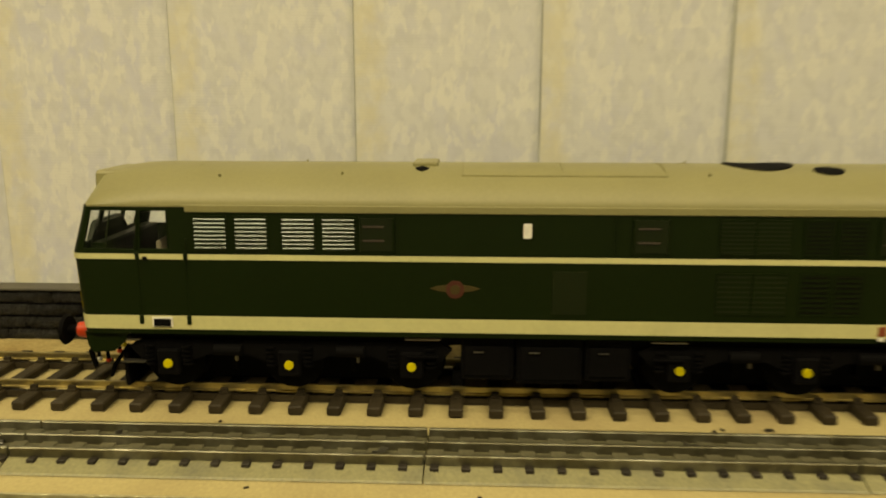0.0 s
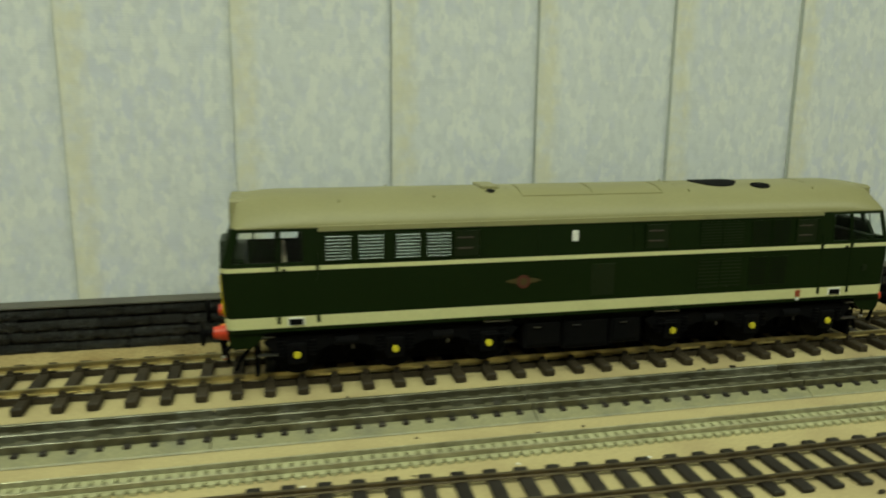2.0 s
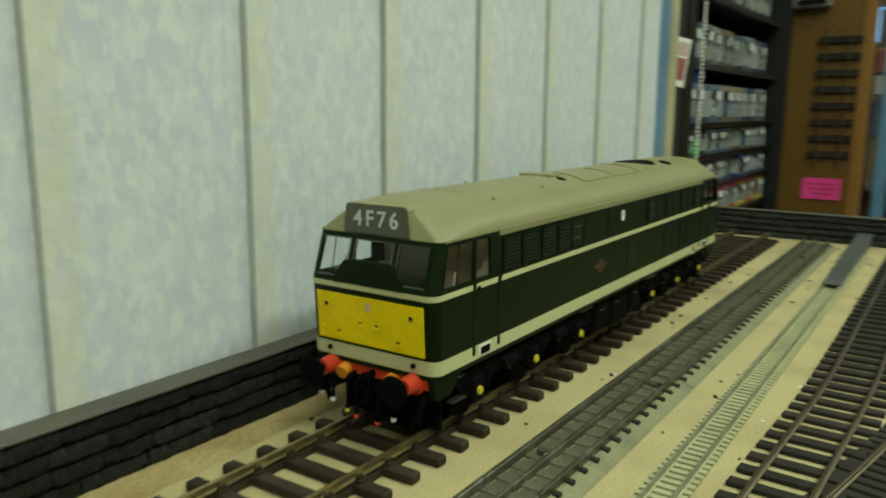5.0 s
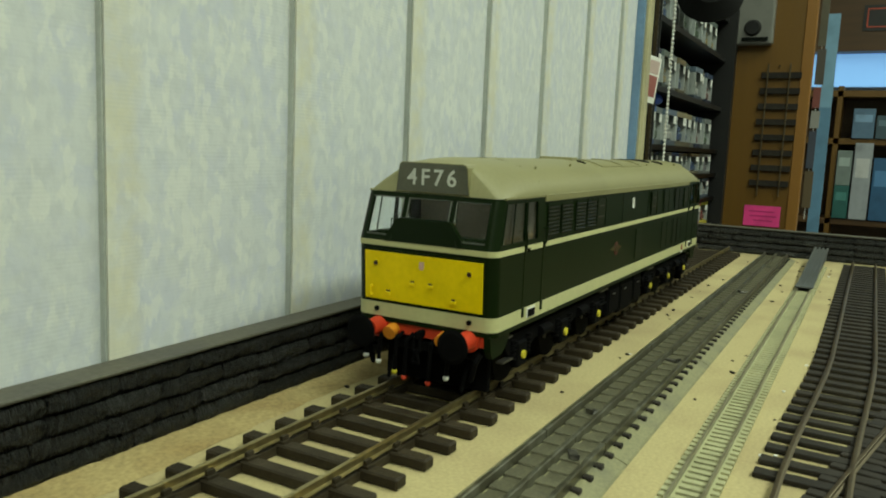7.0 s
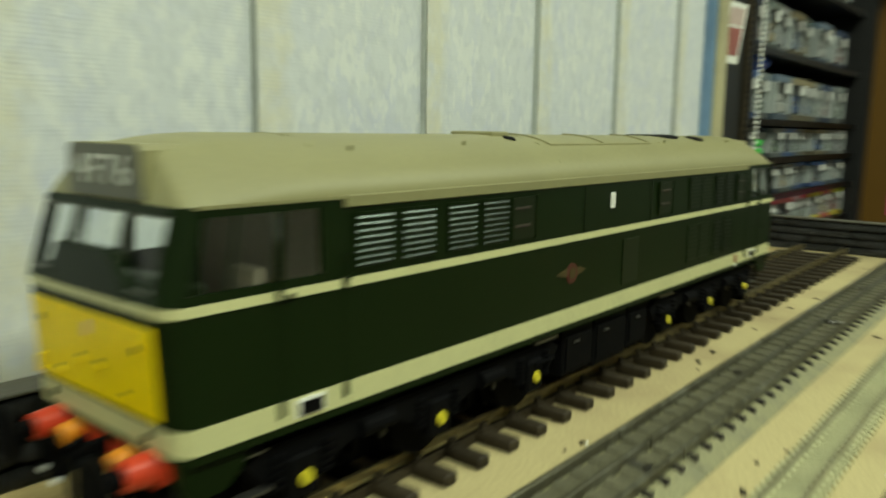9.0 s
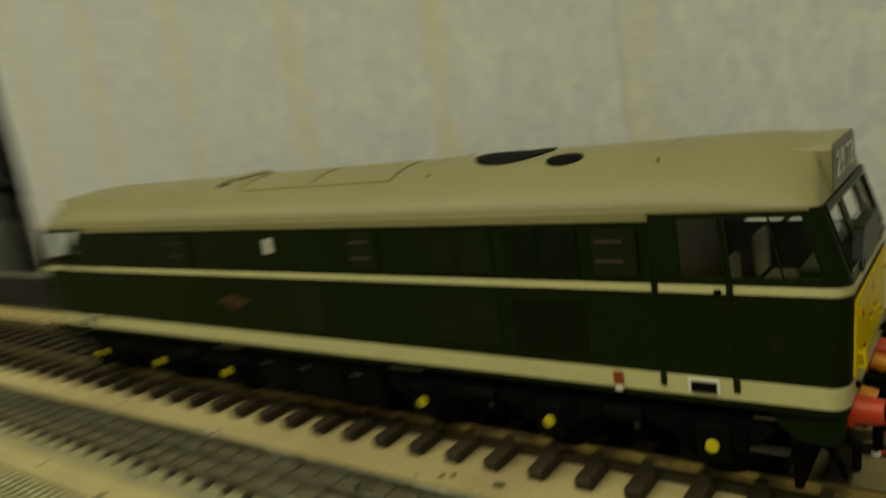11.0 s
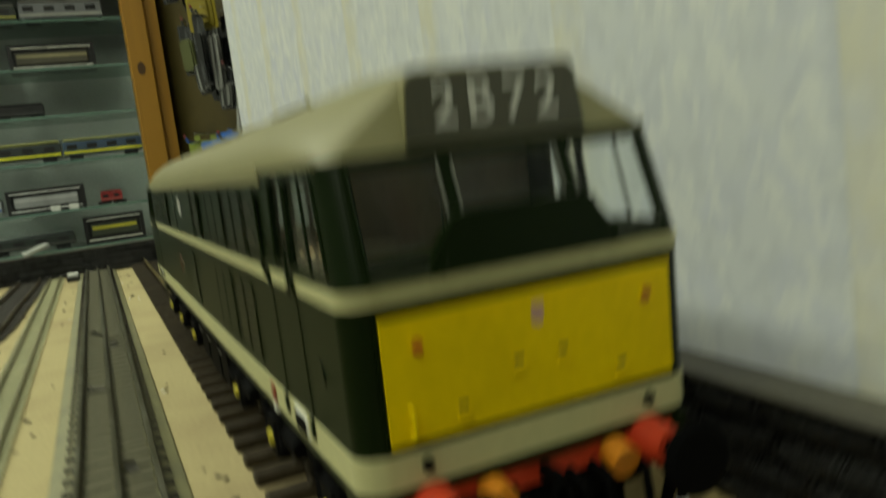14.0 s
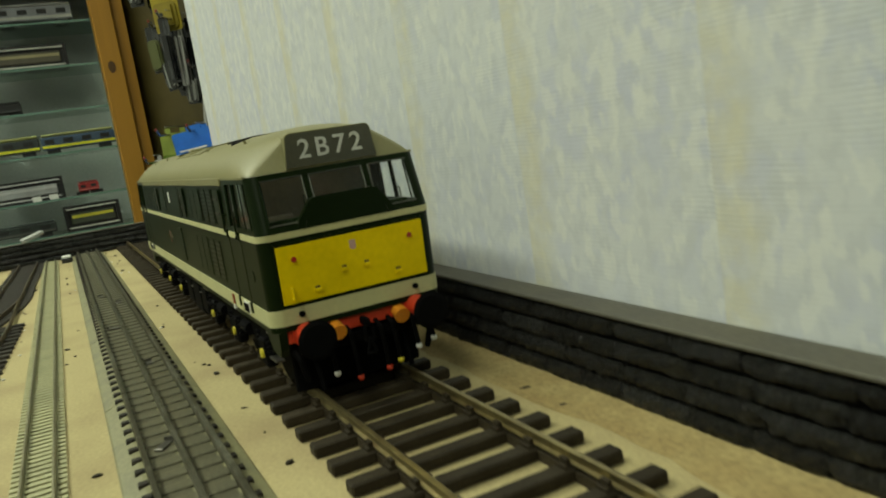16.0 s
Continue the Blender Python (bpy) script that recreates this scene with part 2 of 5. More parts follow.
BOARD = material("bare_fibreboard", (0.44, 0.365, 0.182), 0.85, grain=700, vary=0.12, patch=16, patch_vary=0.2, second=(0.30, 0.225, 0.115), bump=0.25)
SAND = material("brown_scatter", (0.27, 0.17, 0.05), 0.95, grain=500, vary=0.35, patch=60, patch_vary=0.15, second=(0.46, 0.36, 0.2), bump=0.8)
# the grey second colour paints glossy highlights onto the black brick
BRICK = material("black_painted_brick", (0.0085, 0.008, 0.0078), 0.26, grain=420, vary=0.4, patch=190, patch_vary=0.24, second=(0.082, 0.084, 0.084), bump=1.3, each=0.35, shine=0.6)
COPING = material("worn_grey_coping", (0.085, 0.079, 0.058), 0.6, grain=500, vary=0.2, patch=30, patch_vary=0.2, second=(0.05, 0.048, 0.045), bump=0.3)
FABRIC = fabric_material()
PINE = wood_material("varnished_pine", (0.41, 0.20, 0.022), (0.18, 0.08, 0.010), (40, 40, 3))
OAKPLY = wood_material("brown_veneer", (0.150, 0.074, 0.008), (0.09, 0.041, 0.005), (50, 50, 4))
DARKWOOD = wood_material("dark_stained_wood", (0.085, 0.042, 0.013), (0.04, 0.019, 0.006), (50, 5, 50))
EDGEWOOD = wood_material("yellow_pine_edge", (0.50, 0.30, 0.06), (0.36, 0.2, 0.04), (5, 60, 60))
SHELFBLACK = material("black_shelf_laminate", (0.012, 0.012, 0.012), 0.45, grain=300, vary=0.15)
CREAMGLOSS = material("cream_gloss_frame", (0.46, 0.42, 0.25), 0.4, grain=300, vary=0.05)
BLUETRIM = material("blue_trim", (0.16, 0.27, 0.42), 0.5, grain=300, vary=0.08)
PLASTER = material("off_white_plaster", (0.62, 0.62, 0.58), 0.85, grain=250, vary=0.06, patch=4, patch_vary=0.06)
PEG = material("white_pegboard", (0.50, 0.47, 0.38), 0.6, grain=250, vary=0.06)
CHROME = material("chrome_wire", (0.55, 0.55, 0.55), 0.22, metal=1.0, vary=0.05)
CABBACK = material("pale_grey_backing", (0.32, 0.345, 0.325), 0.5, grain=200, vary=0.06, patch=5, patch_vary=0.1)
SHELFGLASS = material("green_edge_glass", (0.16, 0.27, 0.22), 0.12, vary=0.1, coat=0.5)
GREENGLASS = glass_material("tinted_shelf_glass", (0.70, 0.88, 0.80))
CARPET = material("dark_carpet", (0.05, 0.05, 0.055), 0.95, grain=600, vary=0.3)
BLACKCARD = material("black_card", (0.015, 0.015, 0.015), 0.4)
GREYPLASTIC = material("grey_ramp_plastic", (0.085, 0.092, 0.09), 0.45, grain=400, vary=0.1)
PINKCARD = material("fluorescent_pink_card", (0.90, 0.06, 0.30), 0.6, vary=0.04)
PALETTE = {}


def paint(r, g, b, rough=0.45):
    key = (r, g, b, rough)
    if key not in PALETTE:
        PALETTE[key] = material("print_colour", (r, g, b), rough, vary=0.08)
    return PALETTE[key]


# ---- mesh helpers ----


def finish(bm, name, mat, smooth=False):
    me = bpy.data.meshes.new(name)
    bmesh.ops.recalc_face_normals(bm, faces=bm.faces)
    bm.to_mesh(me)
    bm.free()
    me.materials.append(mat)
    if smooth:
        for p in me.polygons:
            p.use_smooth = True
        try:
            me.set_sharp_from_angle(angle=radians(35))
        except AttributeError:
            pass
    return me


def part(name, bm, mat, parent, label="", smooth=False):
    ob = new(name, finish(bm, name, mat, smooth))
    ob.parent = parent
    if label:
        ob["label"] = label
    return ob


def thing(name, label, category, at=(0, 0, 0), group="", kind=""):
    ob = new(name)
    ob.location = at
    return tagged(ob, label, category, group, kind)


def structure(name, bm, mat, label="", category=""):
    return tagged(new(name, finish(bm, name, mat)), label, category, kind="structure")


def cuboid(bm, x0, x1, y0, y1, z0, z1, bevel=0.0, turn=None):
    r = bmesh.ops.create_cube(bm, size=1.0)
    vs = r["verts"]
    m = Matrix.Translation(((x0 + x1) / 2, (y0 + y1) / 2, (z0 + z1) / 2)) @ Matrix.Diagonal((abs(x1 - x0), abs(y1 - y0), abs(z1 - z0), 1))
    bmesh.ops.transform(bm, matrix=m, verts=vs)
    if bevel:
        es = list({e for v in vs for e in v.link_edges})
        r = bmesh.ops.bevel(bm, geom=es, offset=bevel, segments=1, affect="EDGES")
        vs = r["verts"]
    if turn is not None:
        vs = [v for v in bm.verts if v.is_valid] if turn[1] is None else vs
        bmesh.ops.transform(bm, matrix=turn[0], verts=vs)
    return bm


def block(*a, **k):
    return cuboid(bmesh.new(), *a, **k)


def tube(bm, a, b, r, r2=None, n=12):
    """A round bar from a to b."""
    a, b = Vector(a), Vector(b)
    d = b - a
    m = Matrix.Translation((a + b) / 2) @ d.to_track_quat("Z", "Y").to_matrix().to_4x4()
    bmesh.ops.create_cone(bm, cap_ends=True, segments=n, radius1=r, radius2=r if r2 is None else r2, depth=d.length, matrix=m)
    return bm


def rod(*a, **k):
    return tube(bmesh.new(), *a, **k)


def bent(points, r, n=8):
    """A bent pipe or wire through points."""
    bm = bmesh.new()
    for p, q in zip(points, points[1:]):
        tube(bm, p, q, r, n=n)
        bmesh.ops.create_icosphere(bm, subdivisions=1, radius=r * 1.02, matrix=Matrix.Translation(q))
    return bm


def prism(outline, depth_axis, d0, d1):
    """A flat outline of (u, v) drawn out from d0 to d1 along x, y or z."""
    bm = bmesh.new()
    place = {"x": lambda u, v, d: (d, u, v), "y": lambda u, v, d: (u, d, v), "z": lambda u, v, d: (u, v, d)}[depth_axis]
    one = [bm.verts.new(place(u, v, d0)) for u, v in outline]
    two = [bm.verts.new(place(u, v, d1)) for u, v in outline]
    bm.faces.new(one)
    bm.faces.new(list(reversed(two)))
    n = len(outline)
    for i in range(n):
        bm.faces.new((one[i], one[(i + 1) % n], two[(i + 1) % n], two[i]))
    return bm


def rounded(u0, u1, v0, v1, r, n=4):
    out = []
    for cu, cv, a0 in ((u1 - r, v1 - r, 0), (u0 + r, v1 - r, 90), (u0 + r, v0 + r, 180), (u1 - r, v0 + r, 270)):
        for i in range(n + 1):
            a = radians(a0 + 90 * i / n)
            out.append((cu + r * math.cos(a), cv + r * math.sin(a)))
    return out


def lettering(text, size, mat, parent, m, name="headcode_letters"):
    c = bpy.data.curves.new(name, "FONT")
    c.body, c.size, c.align_x, c.align_y, c.extrude = text, size, "CENTER", "CENTER", 0.00012
    c.offset, c.space_character = 0.00010, 1.34
    tmp = bpy.data.objects.new(name, c)
    me = bpy.data.meshes.new_from_object(tmp)
    bpy.data.objects.remove(tmp)
    me.materials.append(mat)
    ob = new(name, me)
    ob.parent = parent
    ob.matrix_basis = m
    return ob


# ---- the board, walls and parapets ----
BOARD_X0, BOARD_X1 = -0.640, 0.469
BOARD_Y0 = -0.243
WALL_Y = 0.0682
WALL_X0, WALL_X1 = -0.395, 0.331
structure("ground", block(-2.6, 3.2, -2.6, 0.85, -0.97, -0.9505), CARPET, "dark grey shop carpet", "floor")
structure("ceiling", block(-2.6, 3.2, -2.6, 0.85, 1.4505, 1.5), PLASTER, "plain off-white ceiling", "ceiling")
structure("wall_north", block(WALL_X0, WALL_X1, WALL_Y + 0.012, WALL_Y + 0.11, -0.95, 1.45), PLASTER, "plain off-white wall behind the blind", "wall")
structure("wall_back", block(-2.6, 3.2, 0.75, 0.85, -0.95, 1.45), PLASTER, "plain off-white wall", "wall")
structure("wall_south", block(-2.6, 3.2, -2.6, -2.5, -0.95, 1.45), PLASTER, "plain off-white wall", "wall")
structure("wall_west", block(-2.6, -2.5, -2.5, 0.75, -0.95, 1.45), PLASTER, "plain off-white wall", "wall")
structure("wall_east", block(3.1, 3.2, -2.5, 0.75, -0.95, 1.45), PLASTER, "plain off-white wall", "wall")

# a closed vertical blind of overlapping woven slats covers the wall
blind = thing("vertical_blind", "closed vertical blind of cream woven slats flecked with blue", "vertical blind")
# darker than the fabric, to paint the shade in the gaps between slats
GAP_SHADE = material("grey_green_gap_shade", (0.46, 0.485, 0.45), 0.8, grain=400, vary=0.1)
n0, n1 = math.floor((WALL_X0 - SEAM_X) / SEAM_STEP), math.ceil((WALL_X1 - SEAM_X) / SEAM_STEP)
for i in range(n0, n1):
    a, b = max(WALL_X0, SEAM_X + i * SEAM_STEP), min(WALL_X1, SEAM_X + (i + 1) * SEAM_STEP + 0.004)
    # each slat hangs a little askew, so that one edge stands proud of its neighbour
    proud = [(a + (b - a) * k / 6, WALL_Y + 0.0034 * (k / 6) ** 0.7 - 0.0006 * math.sin(math.pi * k / 6)) for k in range(7)]
    slat = part("slat", prism(proud + [(x, y + 0.0006) for x, y in reversed(proud)], "z", 0.0, 1.40), FABRIC, blind, smooth=True)
    # thin strip that stands in for the shadow line at the slat's edge
    part("gap_shade", block(a - 0.0007, a, WALL_Y + 0.0008, WALL_Y + 0.0032, 0.0, 1.40), GAP_SHADE, slat, "grey-green strip painted as the shaded gap beside the slat")
part("head_rail", block(WALL_X0, WALL_X1, WALL_Y - 0.004, WALL_Y + 0.008, 1.4005, 1.43), CREAMGLOSS, blind)

base = thing("layout_board", "bare fibreboard baseboard of the model railway", "baseboard", kind="structure")
bm = block(BOARD_X0, BOARD_X1, BOARD_Y0, WALL_Y - 0.001, -0.018, 0.0)
part("board_top", bm, BOARD, base)
bm = block(BOARD_X0, BOARD_X1, BOARD_Y0 - 0.012, BOARD_Y0 - 0.0002, -0.06, 0.022, bevel=0.001)
part("edge_strip", bm, EDGEWOOD, base, "yellow pine edge strip")
for lx in (-0.45, 0.4):
    for ly in (-0.2, 0.02):
        part("leg", block(lx - 0.02, lx + 0.02, ly - 0.02, ly + 0.02, -0.95, -0.0182), PINE, base)

# ---- the locomotive ----
RT = 0.008            # rail top
HL, HW, CR = 0.1856, 0.0305, 0.0045


def end_inset(z):
    for z0, i0, z1, i1 in ((0.028, 0.0024, 0.0620, 0.0005), (0.0620, 0.0005, 0.0660, 0.0), (0.0660, 0.0, 0.0845, 0.0055), (0.0845, 0.0055, 0.12, 0.0055)):
        if z <= z1:
            return i0 + (i1 - i0) * max(0.0, (z - z0) / (z1 - z0))
    return 0.0055


def skin(x, y, z, out=0.0):
    """A place on the body side above a plan point; the ends rake back, the sides lean in a little."""
    k = min(1.0, max(0.0, (abs(x) - 0.150) / 0.034))
    lean = 1.0 - 0.022 * max(0.0, z - 0.0635) / 0.021
    sx = math.copysign(1, x)
    nx, ny = x, y
    if abs(x) > HL - CR and abs(y) > HW - CR:
        cx, cy = sx * (HL - CR), math.copysign(HW - CR, y)
        d = Vector((x - cx, y - cy)).normalized()
    elif abs(x) > HL - 1e-5:
        d = Vector((sx, 0))
    else:
        d = Vector((0, math.copysign(1, y)))
    return (nx - sx * k * end_inset(z) + d.x * out, ny * lean + d.y * out, z)


WIN_SIDE = [(0.1465, 0.1580), (0.1594, 0.1806)]
WIN_Z = (0.0678, 0.0826)
XS = sorted({s * v for s in (-1, 1) for v in (0.0, 0.05, 0.1, 0.1415, HL - CR, *[w for p in WIN_SIDE for w in p])})
FRONT_WIN = [(-0.0258, -0.0117, 0.0682, 0.0826), (-0.0092, 0.0092, 0.0745, 0.0826), (0.0117, 0.0258, 0.0682, 0.0826)]
YS = [-(HW - CR), -0.0258, -0.0117, -0.0092, 0.0, 0.0092, 0.0117, 0.0258, HW - CR]


def ring():
    """Plan points right round the body, each with the face that starts there."""
    pts = [(x, -HW, "S") for x in XS]

    def arc(cx, cy, a0):
        return [(cx + CR * math.cos(radians(a0 + 90 * i / 14)), cy + CR * math.sin(radians(a0 + 90 * i / 14)), "C") for i in range(14)]
    pts[-1] = (*pts[-1][:2], "C")
    pts += arc(HL - CR, -(HW - CR), -90)[1:]
    pts += [(HL, y, "F") for y in YS]
    pts[-1] = (*pts[-1][:2], "C")
    pts += arc(HL - CR, HW - CR, 0)[1:]
    pts += [(x, HW, "S") for x in reversed(XS)]
    pts[-1] = (*pts[-1][:2], "C")
    pts += arc(-(HL - CR), HW - CR, 90)[1:]
    pts += [(-HL, y, "F") for y in reversed(YS)]
    pts[-1] = (*pts[-1][:2], "C")
    pts += arc(-(HL - CR), -(HW - CR), 180)[1:]
    return pts


RING = ring()
ZS = [0.0335, 0.0355, 0.0410, 0.0620, 0.0660, 0.0678, 0.0682, 0.0745, 0.0826, 0.0845]


def is_hole(p, q, z0, z1):
    mz = (z0 + z1) / 2
    if p[2] == "S":
        mx = abs((p[0] + q[0]) / 2)
        return any(a < mx < b for a, b in WIN_SIDE) and WIN_Z[0] < mz < WIN_Z[1]
    if p[2] == "F":
        my = (p[1] + q[1]) / 2
        return any(a < my < b and c < mz < d for a, b, c, d in FRONT_WIN)
    return False


def body_shell():
    bm = bmesh.new()
    n = len(RING)
    thick = 0.0010
    for out in (0.0, -thick):
        grid = [[bm.verts.new(skin(p[0], p[1], z, out)) for z in ZS] for p in RING]
        for i in range(n):
            for j in range(len(ZS) - 1):
                if not is_hole(RING[i], RING[(i + 1) % n], ZS[j], ZS[j + 1]):
                    bm.faces.new((grid[i][j], grid[(i + 1) % n][j], grid[(i + 1) % n][j + 1], grid[i][j + 1]))
        if out == 0.0:
            outer = grid
    # reveal of every opening
    for i in range(n):
        for j in range(len(ZS) - 1):
            if is_hole(RING[i], RING[(i + 1) % n], ZS[j], ZS[j + 1]):
                a, b = i, (i + 1) % n
                for (c0, r0), (c1, r1), ni, nj in (((a, j), (b, j), i, j - 1), ((a, j + 1), (b, j + 1), i, j + 1),
                                                   ((a, j), (a, j + 1), i - 1, j), ((b, j), (b, j + 1), (i + 1) % n, j)):
                    if 0 <= nj < len(ZS) - 1 and not is_hole(RING[ni], RING[(ni + 1) % n], ZS[nj], ZS[nj + 1]):
                        bm.faces.new((outer[c0][r0], outer[c1][r1], grid[c1][r1], grid[c0][r0]))
    return bm


def ribbon(z0, z1, out, keep):
    """A raised band round the body between two heights, on the plan points that keep() lets through."""
    bm = bmesh.new()
    n = len(RING)
    for i in range(n):
        p, q = RING[i], RING[(i + 1) % n]
        if not keep(p, q):
            continue
        a = [bm.verts.new(skin(*v)) for v in ((p[0], p[1], z0, out), (q[0], q[1], z0, out), (q[0], q[1], z1, out), (p[0], p[1], z1, out))]
        b = [bm.verts.new(skin(*v)) for v in ((p[0], p[1], z0, 0), (q[0], q[1], z0, 0), (q[0], q[1], z1, 0), (p[0], p[1], z1, 0))]
        bm.faces.new(a)
        for k in range(4):
            bm.faces.new((a[k], a[(k + 1) % 4], b[(k + 1) % 4], b[k]))
    bmesh.ops.remove_doubles(bm, verts=bm.verts, dist=1e-6)
    return bm


ROOF_TOP = 0.0988


def roof_z(y, foot, top=ROOF_TOP, half=HW * 0.979):
    """Height of the arched roof at a distance from the middle."""
    t = min(1.0, abs(y) / half)
    return foot + (top - foot) * (1 - t ** 2.3) ** 0.62


def roof_shell():
    bm = bmesh.new()
    half = HW * 0.979
    ny = 28
    stations = []
    for x in (0.0, 0.05, 0.1, 0.139, 0.1405, 0.15, 0.158, 0.166, 0.172, 0.1755, 0.1780, 0.1792, 0.1798):
        stations.append(x)
    xs = sorted({s * v for s in (-1, 1) for v in stations})
    rows = []
    for x in xs:
        ax = abs(x)
        foot = 0.0846
        k = max(0.0, (ax - 0.158) / 0.0218)
        top = ROOF_TOP - 0.0024 * k ** 2
        h = half
        if ax > 0.1725:
            e = (ax - 0.1725) / 0.0073
            h = half - 0.0036 * (1 - math.sqrt(max(0.0, 1 - e * e)))
        dome = min(1.0, max(0.0, (ax - 0.146) / 0.0338)) ** 1.6
        row = []
        for i in range(ny + 1):
            a = math.pi * i / ny
            y = -math.cos(a) * h
            z = roof_z(y, foot, top, h)
            # towards the end the shoulders fall away on both sides of the headcode box
            t = abs(y) / h
            fall = min(1.0, max(0.0, (1.0 - t) / 0.56))
            z = foot + (z - foot) * (1 - dome) + (top - foot) * min((z - foot) / (top - foot), fall ** 0.92) * dome
            back = 0.0032 * max(0.0, (ax - 0.160) / 0.0198) * (z - foot) / (top - foot)
            row.append(bm.verts.new((x - math.copysign(back, x), y, z)))
        rows.append(row)
    for r, s in zip(rows, rows[1:]):
        for i in range(ny):
            bm.faces.new((r[i], r[i + 1], s[i + 1], s[i]))
    for r in (rows[0], rows[-1]):
        bm.faces.new(r)
    return bm


def roof_patch(x, y, rx, ry, lift, n=20):
    """A flat round patch that follows the roof's curve."""
    bm = bmesh.new()
    c = bm.verts.new((x, y, roof_z(y, 0.0846) + lift))
    rim = []
    for i in range(n):
        a = 2 * math.pi * i / n
        px, py = x + rx * math.cos(a), y + ry * math.sin(a)
        rim.append((bm.verts.new((px, py, roof_z(py, 0.0846) + lift)), bm.verts.new((px, py, roof_z(py, 0.0846) - 0.0005))))
    for i in range(n):
        j = (i + 1) % n
        bm.faces.new((c, rim[i][0], rim[j][0]))
        bm.faces.new((rim[i][0], rim[i][1], rim[j][1], rim[j][0]))
    return bm


def roof_strip(points, width, lift):
    """A thin raised rib along points (x, y) of the roof."""
    bm = bmesh.new()
    for (xa, ya), (xb, yb) in zip(points, points[1:]):
        n = 6
        for i in range(n):
            s, t = i / n, (i + 1) / n
            p = Vector((xa + (xb - xa) * s, ya + (yb - ya) * s))
            q = Vector((xa + (xb - xa) * t, ya + (yb - ya) * t))
            d = (q - p).normalized()
            o = Vector((-d.y, d.x)) * width / 2
            vs = [bm.verts.new((v.x, v.y, roof_z(v.y, 0.0846) + lift)) for v in (p + o, q + o, q - o, p - o)]
            ws = [bm.verts.new((v.x, v.y, roof_z(v.y, 0.0846) - 0.0003)) for v in (p + o, q + o, q - o, p - o)]
            bm.faces.new(vs)
            for k in range(4):
                bm.faces.new((vs[k], vs[(k + 1) % 4], ws[(k + 1) % 4], ws[k]))
    return bm


def louvre(parent, x0, x1, z0, z1, y, slat_mat, slats=8, deep=1.0):
    """A grille of leaning slats in a recessed frame."""
    s = math.copysign(1, y)
    back = part("louvre", block(x0, x1, y - 0.0001, y + s * 0.00022, z0, z1), GREEN, parent)
    for a0, a1, b0, b1 in ((x0 - 0.0004, x1 + 0.0004, z0 - 0.0005, z0), (x0 - 0.0004, x1 + 0.0004, z1, z1 + 0.0005), (x0 - 0.0004, x0, z0, z1), (x1, x1 + 0.0004, z0, z1)):
        part("grille_frame", block(a0, a1, y - 0.0001, y + s * 0.00032, b0, b1), GREEN, back)
    pitch = (z1 - z0) / slats
    for i in range(slats):
        z = z0 + pitch * (i + 0.5)
        lean = [(y + s * 0.00024, z + pitch * 0.16), (y + s * (0.00024 + 0.00030 * deep), z - pitch * 0.16), (y + s * (0.00024 + 0.00026 * deep), z - pitch * 0.24), (y + s * 0.00024, z - pitch * 0.10)]
        part("slat", prism(lean, "x", x0 + 0.0002, x1 - 0.0002), slat_mat, back)


def wheel_mesh(r):
    bm = bmesh.new()
    prof = [(0.0, -0.0026), (r * 0.62, -0.0026), (r * 0.66, -0.0016), (r * 0.84, -0.0016), (r * 0.86, -0.0030), (r, -0.0030), (r * 1.0, 0.0012), (r * 1.08, 0.0018), (r * 1.08, 0.0026), (0.0, 0.0026)]
    n = 28
    rings = []
    for pr, py in prof:
        if pr == 0:
            rings.append([bm.verts.new((0, py, 0))])
        else:
            rings.append([bm.verts.new((pr * math.cos(2 * math.pi * i / n), py, pr * math.sin(2 * math.pi * i / n))) for i in range(n)])
    for a, b in zip(rings, rings[1:]):
        for i in range(n):
            j = (i + 1) % n
            if len(a) == 1:
                bm.faces.new((a[0], b[i], b[j]))
            elif len(b) == 1:
                bm.faces.new((a[i], a[j], b[0]))
            else:
                bm.faces.new((a[i], a[j], b[j], b[i]))
    return bm


